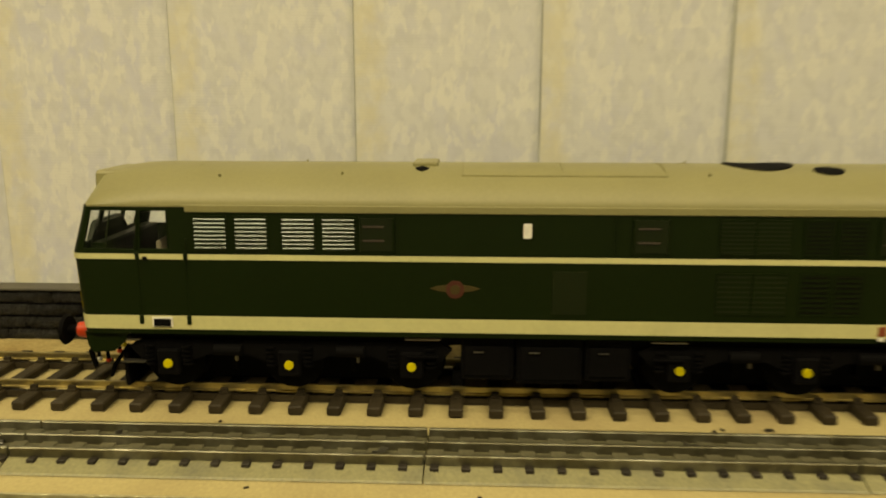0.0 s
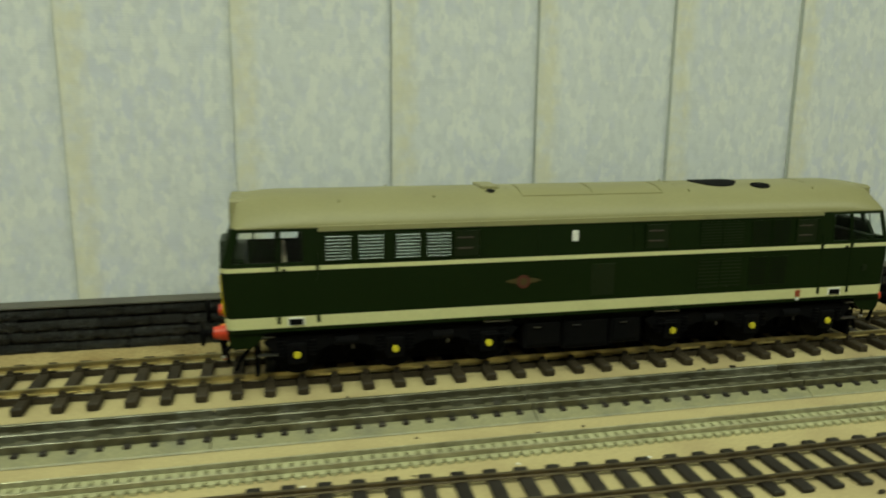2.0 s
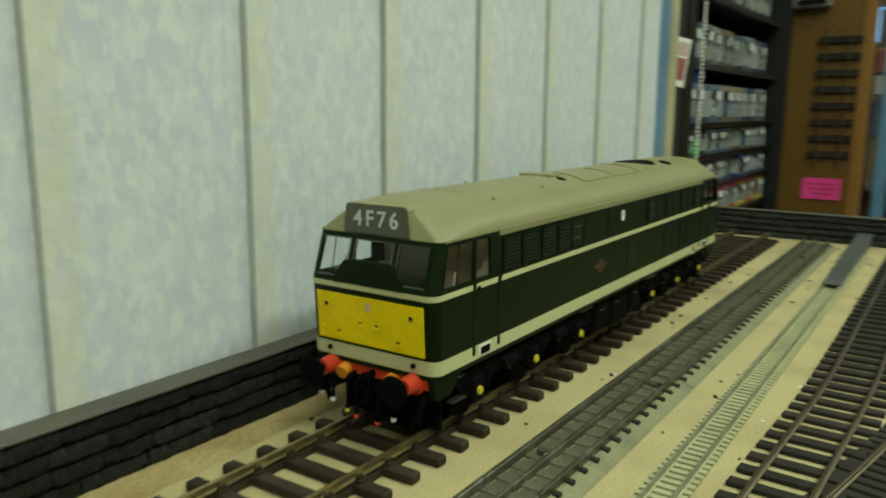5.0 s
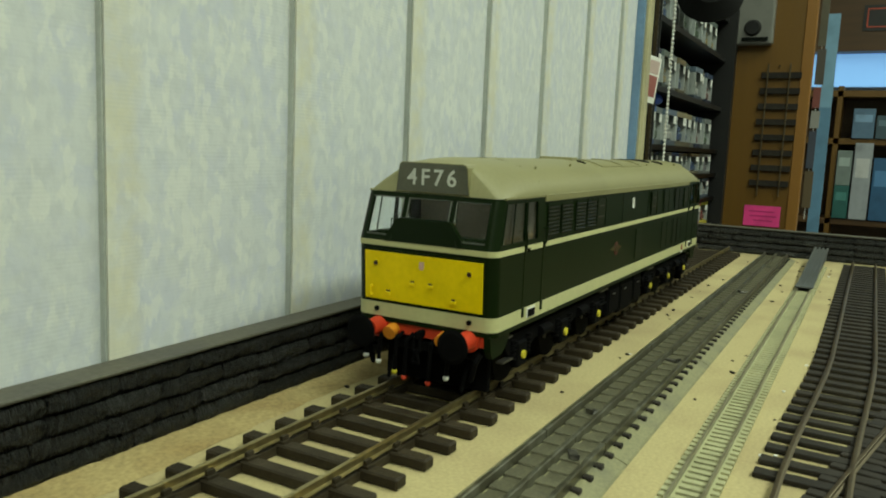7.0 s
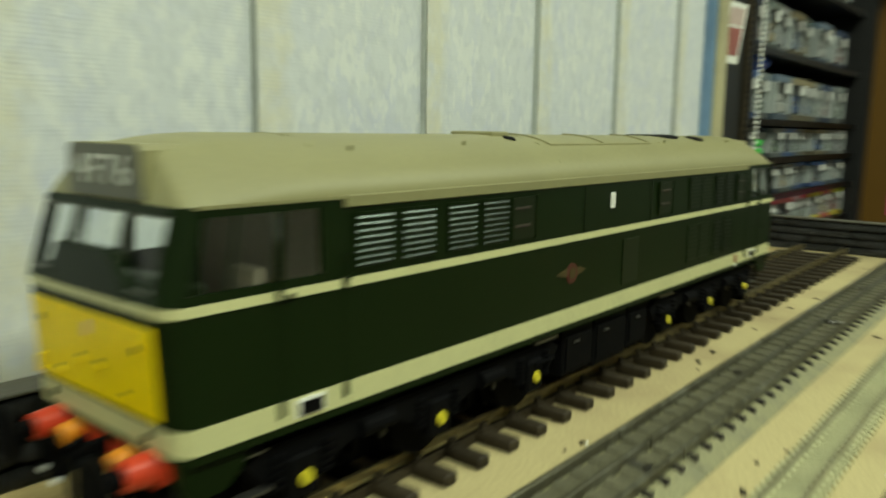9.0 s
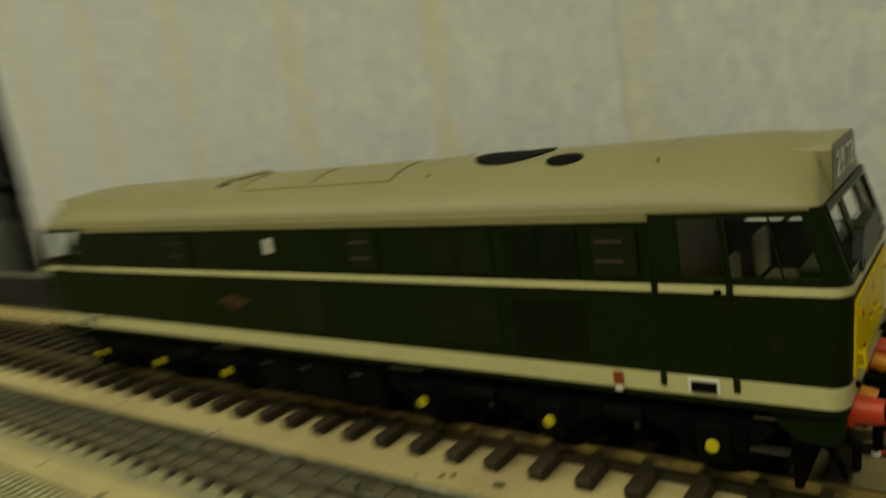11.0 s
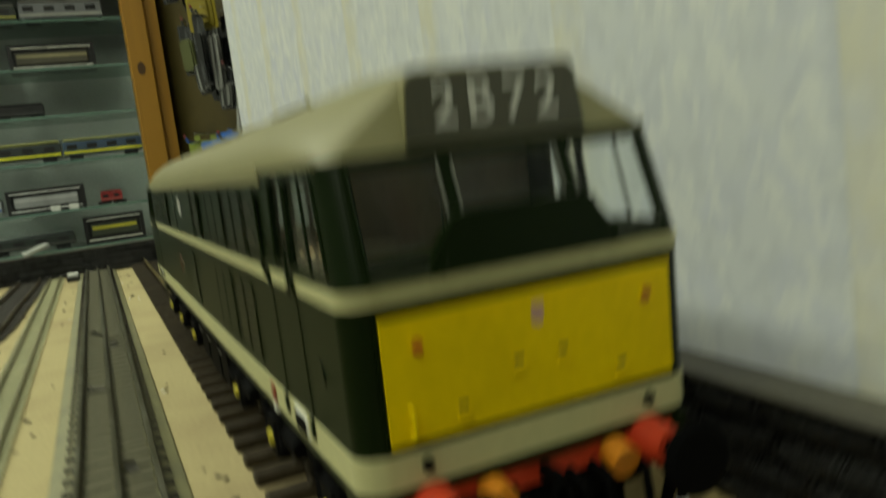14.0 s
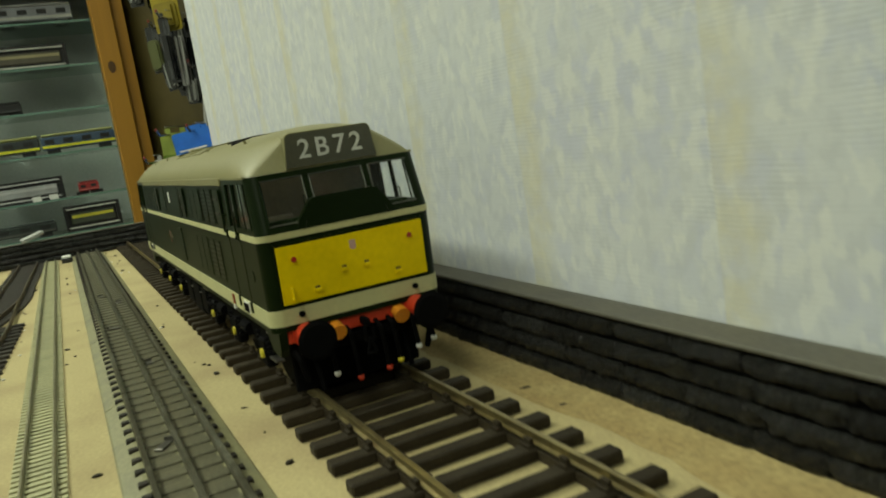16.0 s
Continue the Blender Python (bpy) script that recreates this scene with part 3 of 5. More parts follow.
def build_locomotive():
    loco = thing("diesel_locomotive", "dark green diesel locomotive, cream stripes, grey roof, yellow ends",
                 "locomotive", (0, 0, RT))
    root = loco

    def add(name, bm, mat, parent=None, label="", smooth=False):
        ob = part(name, bm, mat, parent or root, label, smooth)
        if parent is None:
            ob.location = (0, 0, -RT)
        return ob

    body = add("body", body_shell(), GREEN, label="dark green body shell with cab windows")
    add("solebar", block(-0.172, 0.172, -0.0255, 0.0255, 0.0288, 0.0350), BLACK)
    add("cab_floor", block(-0.1805, 0.1805, -0.0285, 0.0285, 0.0352, 0.0372), BLACK)
    roof = add("roof", roof_shell(), ROOF, label="olive grey arched roof", smooth=True)
    for s in (-1, 1):
        bm = block(-0.1392, 0.1392, s * 0.0298, s * 0.0304, 0.0822, 0.0850, bevel=0.0002)
        part("cantrail", bm, ROOF, roof)
        part("gutter", block(-0.1775, 0.1775, s * 0.0291, s * 0.0301, 0.0842, 0.0850), ROOF, roof)
    # roof fittings
    part("fan_opening", roof_patch(0.0855, -0.0010, 0.0135, 0.0125, 0.0005, 28), BLACK, roof, "round black fan opening")
    part("round_vent", roof_patch(0.1090, -0.0130, 0.0058, 0.0040, 0.0005), BLACK, roof, "small round black vent")
    part("exhaust_port", roof_patch(-0.0490, -0.0130, 0.0026, 0.0026, 0.0006, 4), BLACK, roof, "small black exhaust port")
    part("exhaust_cowl", block(-0.0530, -0.0430, -0.009, 0.009, 0.0976, 0.0998, bevel=0.0005), ROOF, roof)
    hatch = [(-0.0330, 0.0), (-0.0330, -0.0190), (0.0460, -0.0190), (0.0460, 0.0)]
    part("hatch_rib", roof_strip(hatch, 0.0006, 0.0005), ROOF, roof)
    part("hatch_rib", roof_strip([(0.0065, 0.0), (0.0065, -0.0190)], 0.0006, 0.0005), ROOF, roof)
    for x in (-0.139, -0.0392, 0.0575, 0.139):
        part("panel_joint", roof_strip([(x, -0.0270), (x, 0.0270)], 0.0004, 0.0002), ROOF, roof)
    for x, y in ((-0.128, -0.020), (-0.080, -0.018), (0.062, -0.018), (0.060, 0.012), (-0.1, 0.012), (0.139, -0.018)):
        part("lifting_lug", rod((x, y, roof_z(y, 0.0846) - 0.0004), (x, y - 0.0004, roof_z(y, 0.0846) + 0.0011), 0.0005, n=6), ROOF, roof)

    # stripes
    def whole(p, q):
        return True
    add("upper_stripe", ribbon(0.0637, 0.0658, 0.00025, whole), CREAM, label="thin cream waist stripe")
    add("lower_stripe", ribbon(0.0355, 0.0410, 0.00025, whole), CREAM, label="broad cream stripe along the sill")

    # cab ends
    for s, code in ((-1, "4F76"), (1, "2B72")):
        def fx(z, o=0.0):
            return s * (HL - end_inset(z) + o)
        # yellow panel follows the raked end
        def slab(y0, y1, z0, z1, o0, o1):
            bm = bmesh.new()
            vs = [bm.verts.new((fx(z, o), y, z)) for o in (o0, o1) for y, z in ((y0, z0), (y1, z0), (y1, z1), (y0, z1))]
            for f in ((0, 1, 2, 3), (4, 5, 6, 7), (0, 1, 5, 4), (1, 2, 6, 5), (2, 3, 7, 6), (3, 0, 4, 7)):
                bm.faces.new([vs[i] for i in f])
            return bm
        add("panel_surround", slab(-0.0264, 0.0264, 0.0416, 0.0622, 0.0, 0.00025), GREEN)
        panel = add("end_panel", slab(-0.0258, 0.0258, 0.0424, 0.0614, 0.0002, 0.0008), YELLOW, label="bright yellow warning panel")
        for y in (-0.0205, 0.0205):
            p0 = (fx(0.0568, 0.0006), y, 0.0568)
            p1 = (fx(0.0568, 0.0012), y, 0.0568)
            lamp = part("tail_lamp", rod(p0, p1, 0.0011, n=14), YELLOW, panel)
            part("lens", rod(p1, (p1[0] + s * 0.0003, y, 0.0568), 0.0009, n=12), paint(0.03, 0.008, 0.005) if s < 0 else paint(0.45, 0.03, 0.012), lamp)
            bolt = rod((fx(0.0385, 0.0), y, 0.0385), (fx(0.0385, 0.0011), y, 0.0385), 0.0010, n=10)
            add("lamp_iron", bolt, BLACK)
        for y, z in ((-0.0040, 0.0500), (0.0040, 0.0500), (-0.0140, 0.0452), (0.0150, 0.0452)):
            br = part("lamp_bracket", block(fx(z, 0.0005), fx(z, 0.0015), y - 0.0011, y + 0.0011, z - 0.0007, z + 0.0006, bevel=0.00015), YELLOW, panel)
            part("bracket_slot", block(fx(z, 0.0006), fx(z, 0.0012), y - 0.0008, y + 0.0008, z + 0.0007, z + 0.0014), paint(0.10, 0.06, 0.01), br)
        part("crest", prism(rounded(-0.0011, 0.0011, 0.0560, 0.0604, 0.0009), "x", fx(0.0565, 0.0006), fx(0.0565, 0.00095)), PINK_CREST, panel, "small faded pink crest")
        hy = 0.0225 * (1 if s < 0 else -1)
        part("handrail", bent([(fx(0.047, 0.0006), hy, 0.0475), (fx(0.047, 0.0022), hy, 0.0475), (fx(0.047, 0.0022), hy, 0.0440), (fx(0.047, 0.0006), hy, 0.0440)], 0.0004, 6), YELLOW, panel)
        # headcode box in the brow
        zb, zt = 0.0852, 0.0965
        face = s * 0.1801
        out = [(-0.0160, zb), (0.0160, zb), (0.0149, zt - 0.0013), (0.0141, zt - 0.0003), (0.0130, zt), (-0.0130, zt), (-0.0141, zt - 0.0003), (-0.0149, zt - 0.0013)]
        box_ = prism(out, "x", s * 0.160, face)
        hood = add("headcode_hood", box_, ROOF)
        inner = [(u * 0.985, zb + (v - zb) * 0.965 + 0.0001) for u, v in out]
        hc = part("headcode_panel", prism(inner, "x", face, face + s * 0.0003), HEADCODE, hood, "dark grey headcode panel with white characters")
        mrot = Matrix.Translation((face + s * 0.00045, 0, (zb + zt) / 2 - 0.0002)) @ Euler((radians(90), 0, radians(90 * s))).to_matrix().to_4x4()
        lettering(code, 0.0087, LETTER, hc, mrot)
        # brow strip over the windscreen, wipers and pillars
        add("windscreen_brow", slab(-0.026, 0.026, 0.0829, 0.0845, 0.0, 0.0004), GREEN)
        for a, b, c, d in FRONT_WIN:
            ins = -0.0006
            bm = slab(a, b, c, d, ins - 0.0004, ins)
            bmesh.ops.recalc_face_normals(bm, faces=bm.faces)
            ob = add("windscreen_pane", bm, PANE)
            ob.visible_shadow = False
            # top, bottom and inner edges are painted lighter, as if catching light
            for (y0, z0), (y1, z1) in (((a, c), (b, c)), ((b, c), (b, d)), ((b, d), (a, d)), ((a, d), (a, c))):
                part("rubber_seal", rod((fx(z0, 0.0001), y0, z0), (fx(z1, 0.0001), y1, z1), 0.00026, n=6), FRAME_GLINT if z0 == z1 or abs(y0) < 0.02 else GREEN, ob)
        for y in (-0.0150, 0.0150):
            add("wiper", bent([(fx(0.0655, 0.0003), y, 0.0655), (fx(0.068, 0.0009), y * 0.93, 0.068), (fx(0.0775, 0.0006), y * 0.84, 0.0765)], 0.00018, 6), DULL)
        hump = [(-0.0172, 0.0655), (0.0172, 0.0655), (0.0164, 0.0686), (0.0126, 0.0736), (0.0116, 0.0748), (0.0100, 0.0753), (-0.0100, 0.0753), (-0.0116, 0.0748), (-0.0126, 0.0736), (-0.0164, 0.0686)]
        add("nose_door", prism(hump, "x", fx(0.066, -0.0022), fx(0.066, 0.0002)), GREEN, label="dark green raised panel below the centre window")
        # side cab windows, doors and steps
        for w in (-1, 1):
            for k, (a, b) in enumerate(WIN_SIDE):
                bm = bmesh.new()
                vs = [bm.verts.new(skin(s * x, w * HW, z, o)) for o in (-0.0009, -0.0005) for x, z in ((a, WIN_Z[0]), (b, WIN_Z[0]), (b, WIN_Z[1]), (a, WIN_Z[1]))]
                for f in ((0, 1, 2, 3), (4, 5, 6, 7), (0, 1, 5, 4), (1, 2, 6, 5), (2, 3, 7, 6), (3, 0, 4, 7)):
                    bm.faces.new([vs[i] for i in f])
                bmesh.ops.recalc_face_normals(bm, faces=bm.faces)
                ob = add("side_pane", bm, PANE)
                ob.visible_shadow = False
                for x in (a, b) if k == 0 else (a, 0.1717, b):
                    part("window_bead", rod(skin(s * x, w * HW, WIN_Z[0], 0.0001), skin(s * x, w * HW, WIN_Z[1], 0.0001), 0.0003, n=6), GREEN, ob)
            yy = w * (HW + 0.0004)
            for x in (0.1398, 0.1588):
                add("door_groove", block(s * x - 0.00016, s * x + 0.00016, w * HW, yy - w * 0.00025, 0.0412, 0.0634), GREEN)
                add("door_hinge", block(s * x - 0.0008, s * x + 0.0008, w * HW, w * (HW + 0.0008), 0.0376, 0.0414, bevel=0.0002), GREEN)
                add("door_hinge", block(s * x - 0.0008, s * x + 0.0008, w * HW, w * (HW + 0.0008), 0.0632, 0.0664, bevel=0.0002), GREEN)
            for x in (0.1394, 0.1592):
                add("grab_rail", bent([(s * x, w * 0.0300, 0.0655), (s * x, w * 0.0316, 0.0655), (s * x, w * 0.0314, 0.0715), (s * x, w * 0.0298, 0.0715)], 0.00028, 6), GREEN)
            add("door_lock", block(s * 0.1558 - 0.0009, s * 0.1558 + 0.0009, w * HW, w * (HW + 0.0009), 0.0634, 0.0648, bevel=0.0002), BLACK)
            st = add("step_plate", block(s * 0.1505 - 0.0041, s * 0.1505 + 0.0041, w * (HW + 0.0002), w * (HW + 0.0006), 0.0365, 0.0406), WHITE, label="white framed step recess")
            part("step_recess", block(s * 0.1505 - 0.0033, s * 0.1505 + 0.0033, w * (HW + 0.0005), w * (HW + 0.0009), 0.0369, 0.0398), BLACK, st)
            # lower valance beside the buffer beam
            out = [(s * 0.1832, 0.0337), (s * 0.1650, 0.0337), (s * 0.1680, 0.0290), (s * 0.1720, 0.0255), (s * 0.1805, 0.0250), (s * 0.1822, 0.0275)]
            add("valance", prism(out, "y", w * 0.0262, w * 0.0290), GREEN)
        if s > 0:
            add("round_plate", rod((0.1690, -HW + 0.0002, 0.0515), (0.1690, -HW - 0.0003, 0.0515), 0.0019, n=20), DULL)
        add("bulkhead", block(s * 0.1380, s * 0.1394, -0.0285, 0.0285, 0.0374, 0.0838), INSIDE)
        add("desk", block(s * 0.1735, s * 0.1795, -0.0255, 0.0255, 0.0374, 0.0690, bevel=0.0008), GREEN)
        for y in (-0.0145, 0.0145):
            seat = add("cab_seat", block(s * 0.1560, s * 0.1640, y - 0.005, y + 0.005, 0.0374, 0.0560, bevel=0.001), INSIDE)
            part("seat_back", block(s * 0.1540, s * 0.1560, y - 0.005, y + 0.005, 0.056, 0.0690, bevel=0.0007), INSIDE, seat)

        # buffer beam and its gear
        beam = add("buffer_beam", block(s * 0.1790, s * 0.1825, -0.0268, 0.0268, 0.0290, 0.0348, bevel=0.0004), RED, label="red buffer beam")
        for y in (-0.0200, 0.0200):
            z = 0.0315
            bm = rod((s * 0.1823, y, z), (s * 0.1900, y, z), 0.0040, 0.0031, 18)
            tube(bm, (s * 0.1823, y, z), (s * 0.1833, y, z), 0.0047, n=18)
            bf = part("buffer", bm, RED, beam, "red buffer housing", True)
            bm = rod((s * 0.1897, y, z), (s * 0.1948, y, z), 0.0019, n=14)
            part("shank", bm, BLACK, bf)
            bm = bmesh.new()
            tube(bm, (s * 0.1945, y, z), (s * 0.1957, y, z), 0.0056, 0.0064, 24)
            tube(bm, (s * 0.1957, y, z), (s * 0.1963, y, z), 0.0064, 0.0050, 24)
            part("buffer_head", bm, BLACK, bf, "large black buffer head")
        for y in (-0.0100, 0.0132):
            oz = 0.0312
            part("jumper_socket", rod((s * 0.1823, y, oz), (s * 0.1866, y, oz - 0.0014), 0.0025, 0.0028, 14), ORANGE, beam, "orange jumper socket", True)
        part("drawhook", block(s * 0.182, s * 0.1880, -0.0010, 0.0010, 0.0295, 0.0325, bevel=0.0005), BLACK, beam)
        link = bent([(s * 0.1870, -0.0012, 0.0300), (s * 0.1875, -0.0016, 0.0250), (s * 0.1875, 0.0016, 0.0250), (s * 0.1870, 0.0012, 0.0300)], 0.0006, 6)
        part("coupling_link", link, BLACK, beam)
        part("coupling_link", bent([(s * 0.1875, 0.0, 0.0255), (s * 0.1878, 0.0016, 0.0205), (s * 0.1878, -0.0016, 0.0205), (s * 0.1875, 0.0, 0.0255)], 0.0006, 6), BLACK, beam)
        for y, ln, tip in ((-0.0140, 0.0135, WHITE), (-0.0062, 0.0170, RED), (0.0090, 0.0150, LAMPY), (0.0045, 0.0165, RED), (0.0165, 0.0120, WHITE), (0.0225, 0.0105, WHITE)):
            top = (s * 0.1826, y, 0.0300)
            mid = (s * 0.1870, y, 0.0285)
            low = (s * 0.1866, y + 0.0010, 0.0300 - ln)
            hose = part("brake_hose", bent([top, mid, low], 0.0008, 8), BLACK, beam)
            bm = bmesh.new()
            bmesh.ops.create_icosphere(bm, subdivisions=2, radius=0.0012, matrix=Matrix.Translation(low))
            part("hose_tap", bm, tip, hose)
        # added black plate that keeps the space below the beam dark
        add("blackout_plate", block(s * 0.1690, s * 0.1712, -0.0235, 0.0235, 0.0085, 0.0240, bevel=0.0006), BLACK)
        for y in (-0.0245, 0.0245):
            add("steam_pipe", bent([(s * 0.1815, y, 0.0262), (s * 0.1842, y * 0.97, 0.0235), (s * 0.1835, y * 0.9, 0.0165)], 0.0011, 8), BLACK)
        add("headstock_step", block(s * 0.1755, s * 0.1815, -0.022, 0.022, 0.0235, 0.0275, bevel=0.0006), BLACK)
        add("lifeguard", bent([(s * 0.1715, -0.0165, 0.024), (s * 0.1785, -0.0165, 0.0150), (s * 0.1800, -0.0165, 0.0105)], 0.0009, 6), BLACK)
        add("lifeguard", bent([(s * 0.1715, 0.0165, 0.024), (s * 0.1785, 0.0165, 0.0150), (s * 0.1800, 0.0165, 0.0105)], 0.0009, 6), BLACK)

    # body side fittings, the same on both sides
    for w in (-1, 1):
        y = w * HW
        # left louvres get the bright tone, right ones dim tones, as painted reflection
        for x in (-0.1360, -0.1200, -0.1018, -0.0862):
            louvre(body, x, x + 0.0125, 0.0678, 0.0805, y, SILVER)
        for z0, z1 in ((0.0678, 0.0805), (0.0445, 0.0600)):
            for x, d, mt in ((0.0640, 0.0125, DULL), (0.0775, 0.0125, DULL), (0.0950, 0.0105, MIDGREY), (0.1075, 0.0105, MIDGREY)):
                louvre(body, x, x + d, z0, z1, y, mt, deep=0.12)
        part("side_plate", block(0.0020, 0.0150, y, y + w * 0.0004, 0.0435, 0.0605), DULL, body)
        for x in (-0.0655, 0.0385, 0.1290):
            win = part("engine_window", block(x - 0.0062, x + 0.0062, y - w * 0.0001, y + w * 0.0003, 0.0678, 0.0805), DULL, body)
            part("window_frame", block(x - 0.0070, x - 0.0062, y, y + w * 0.0006, 0.0674, 0.0808), GREEN, win)
            part("window_frame", block(x + 0.0062, x + 0.0070, y, y + w * 0.0006, 0.0674, 0.0808), GREEN, win)
            for z in (0.0718, 0.0772):
                part("window_bar", block(x - 0.0050, x + 0.0030, y + w * 0.0003, y + w * 0.0007, z - 0.00032, z + 0.00032), paint(0.055, 0.040, 0.034), win)
        part("notice_plate", prism(rounded(-0.0096, -0.0064, 0.0732, 0.0788, 0.0005), "y", y, y + w * 0.0005), WHITE, body, "small white notice plate")
        tag = part("warning_label", block(0.1254, 0.1282, y + w * 0.0002, y + w * 0.0007, 0.0366, 0.0402), paint(0.26, 0.05, 0.02), body, "small red label")
        part("label_tab", block(0.1258, 0.1278, y, y + w * 0.0008, 0.0346, 0.0360), WHITE, tag)
        crest = part("crest", prism(rounded(-0.0388, -0.0318, 0.0494, 0.0564, 0.0034, 6), "y", y, y + w * 0.0003), CREST_RED, body, "round red and gold crest")
        for a, b in ((-0.0384, -0.0450), (-0.0322, -0.0256)):
            wing = [(a, 0.0519), (a, 0.0547), ((a + b) / 2, 0.0543), (b, 0.0533), ((a + b) / 2, 0.0523)]
            part("crest_wing", prism(wing, "y", y, y + w * 0.00028), GOLD, crest)
        part("crest_wheel", prism(rounded(-0.0372, -0.0334, 0.0510, 0.0548, 0.0018, 5), "y", y + w * 0.0003, y + w * 0.0005), GOLD, crest)
        for x in (-0.0280, 0.0250):
            part("seam", block(x - 0.00012, x + 0.00012, y, y + w * 0.0002, 0.0660, 0.0820), GREEN, body)

    # underframe between the bogies
    for x0, x1, z0 in ((-0.0330, -0.0120, 0.0150), (-0.0110, 0.0150, 0.0135), (0.0160, 0.0340, 0.0150)):
        box_ = add("equipment_box", block(x0, x1, -0.0272, 0.0272, z0, 0.0330, bevel=0.0007), BLACK)
        for w in (-1, 1):
            part("box_door", block(x0 + 0.0015, x1 - 0.0015, w * 0.0272, w * 0.0278, z0 + 0.002, 0.0290, bevel=0.0002), BLACK, box_)
            part("box_handle", rod((x0 + 0.005, w * 0.0285, 0.0270), (x0 + 0.009, w * 0.0285, 0.0270), 0.0003, n=6), STEEL, box_)
    for w in (-1, 1):
        for x in (-0.0480, 0.0480):
            add("foot_step", block(x - 0.0070, x + 0.0070, w * 0.0270, w * 0.0296, 0.0318, 0.0325), STEEL)
            add("foot_step", block(x - 0.0060, x + 0.0060, w * 0.0270, w * 0.0296, 0.0245, 0.0251), BLACK)

    wm = finish(wheel_mesh(0.0123), "wheel", BLACK, True)
    for s in (-1, 1):
        cx = s * 0.1015
        bogie = new("bogie")
        bogie.parent = root
        bogie.location = (0, 0, -RT)
        # added black block closing the see-through gap, so the underside stays dark
        part("blackout_block", block(cx - 0.0600, cx + 0.0600, -0.0122, 0.0122, 0.0085, 0.0305, bevel=0.001), BLACK, bogie)
        part("bogie_bolster", block(cx - 0.011, cx + 0.011, -0.0240, 0.0240, 0.0235, 0.0310, bevel=0.0008), BLACK, bogie)
        for w in (-1, 1):
            out = [(cx - 0.0650, 0.0272), (cx - 0.0600, 0.0302), (cx + 0.0600, 0.0302), (cx + 0.0650, 0.0272), (cx + 0.0600, 0.0215),
                   (cx + 0.0420, 0.0205), (cx + 0.0330, 0.0240), (cx + 0.0160, 0.0240), (cx + 0.0070, 0.0205), (cx - 0.0070, 0.0205),
                   (cx - 0.0160, 0.0240), (cx - 0.0330, 0.0240), (cx - 0.0420, 0.0205), (cx - 0.0600, 0.0215)]
            part("side_frame", prism(out, "y", w * 0.0240, w * 0.0272), BLACK, bogie)
            for ax in (-0.049, 0.0, 0.049):
                x = cx + ax
                y0 = w * 0.0272
                bx = part("axlebox", block(x - 0.0046, x + 0.0046, w * 0.0245, w * 0.0286, 0.0155, 0.0262, bevel=0.0007), BLACK, bogie)
                part("axle_cover", rod((x, w * 0.0284, 0.0205), (x, w * 0.0295, 0.0205), 0.0019, 0.0017, 18), LAMPY, bx, "yellow axlebox cover")
                for dx in (-0.0075, 0.0075):
                    sp = bmesh.new()
                    for i in range(5):
                        tube(sp, (x + dx, w * 0.0266, 0.0196 + i * 0.0018), (x + dx, w * 0.0266, 0.0205 + i * 0.0018), 0.0021, n=10)
                    part("coil_spring", sp, BLACK, bogie)
                wh = new("wheel", wm)
                wh.parent = bogie
                wh.location = (x, w * 0.0172, RT + 0.0123)
                wh.rotation_euler = (0, 0, 0 if w < 0 else math.pi)
                rim = bmesh.new()
                tube(rim, (0, -0.0034, 0), (0, -0.0029, 0), 0.0121, n=28)
                part("tyre", rim, BLACK, wh)
            for dx in (-0.0245, 0.0245):
                x = cx + dx
                part("brake_cylinder", rod((x - 0.0055, w * 0.0275, 0.0262), (x + 0.0055, w * 0.0275, 0.0262), 0.0024, n=12), BLACK, bogie)
                part("brake_shoe", block(x - 0.0012, x + 0.0012, w * 0.0150, w * 0.0200, 0.0150, 0.0245, bevel=0.0004), BLACK, bogie)
                part("sand_pipe", rod((x + 0.003, w * 0.0268, 0.0215), (x + 0.003, w * 0.0268, 0.0260), 0.0007, n=6), STEEL, bogie)
            part("end_step", block(cx + s * 0.0585, cx + s * 0.0680, w * 0.0255, w * 0.0285, 0.0205, 0.0212), STEEL, bogie)
            part("end_step", block(cx + s * 0.0600, cx + s * 0.0665, w * 0.0255, w * 0.0285, 0.0300, 0.0306), STEEL, bogie)
        for ax in (-0.049, 0.0, 0.049):
            part("axle", rod((cx + ax, -0.0245, RT + 0.0123), (cx + ax, 0.0245, RT + 0.0123), 0.0014, n=10), STEEL, bogie)
    return loco


build_locomotive()

# ---- tracks ----


def along(points, x):
    """Height of a smooth line through (x, y) points."""
    for (xa, ya), (xb, yb) in zip(points, points[1:]):
        if x <= xb:
            t = (x - xa) / (xb - xa)
            t = max(0.0, min(1.0, t))
            t = t * t * (3 - 2 * t)
            return ya + (yb - ya) * t
    return points[-1][1]


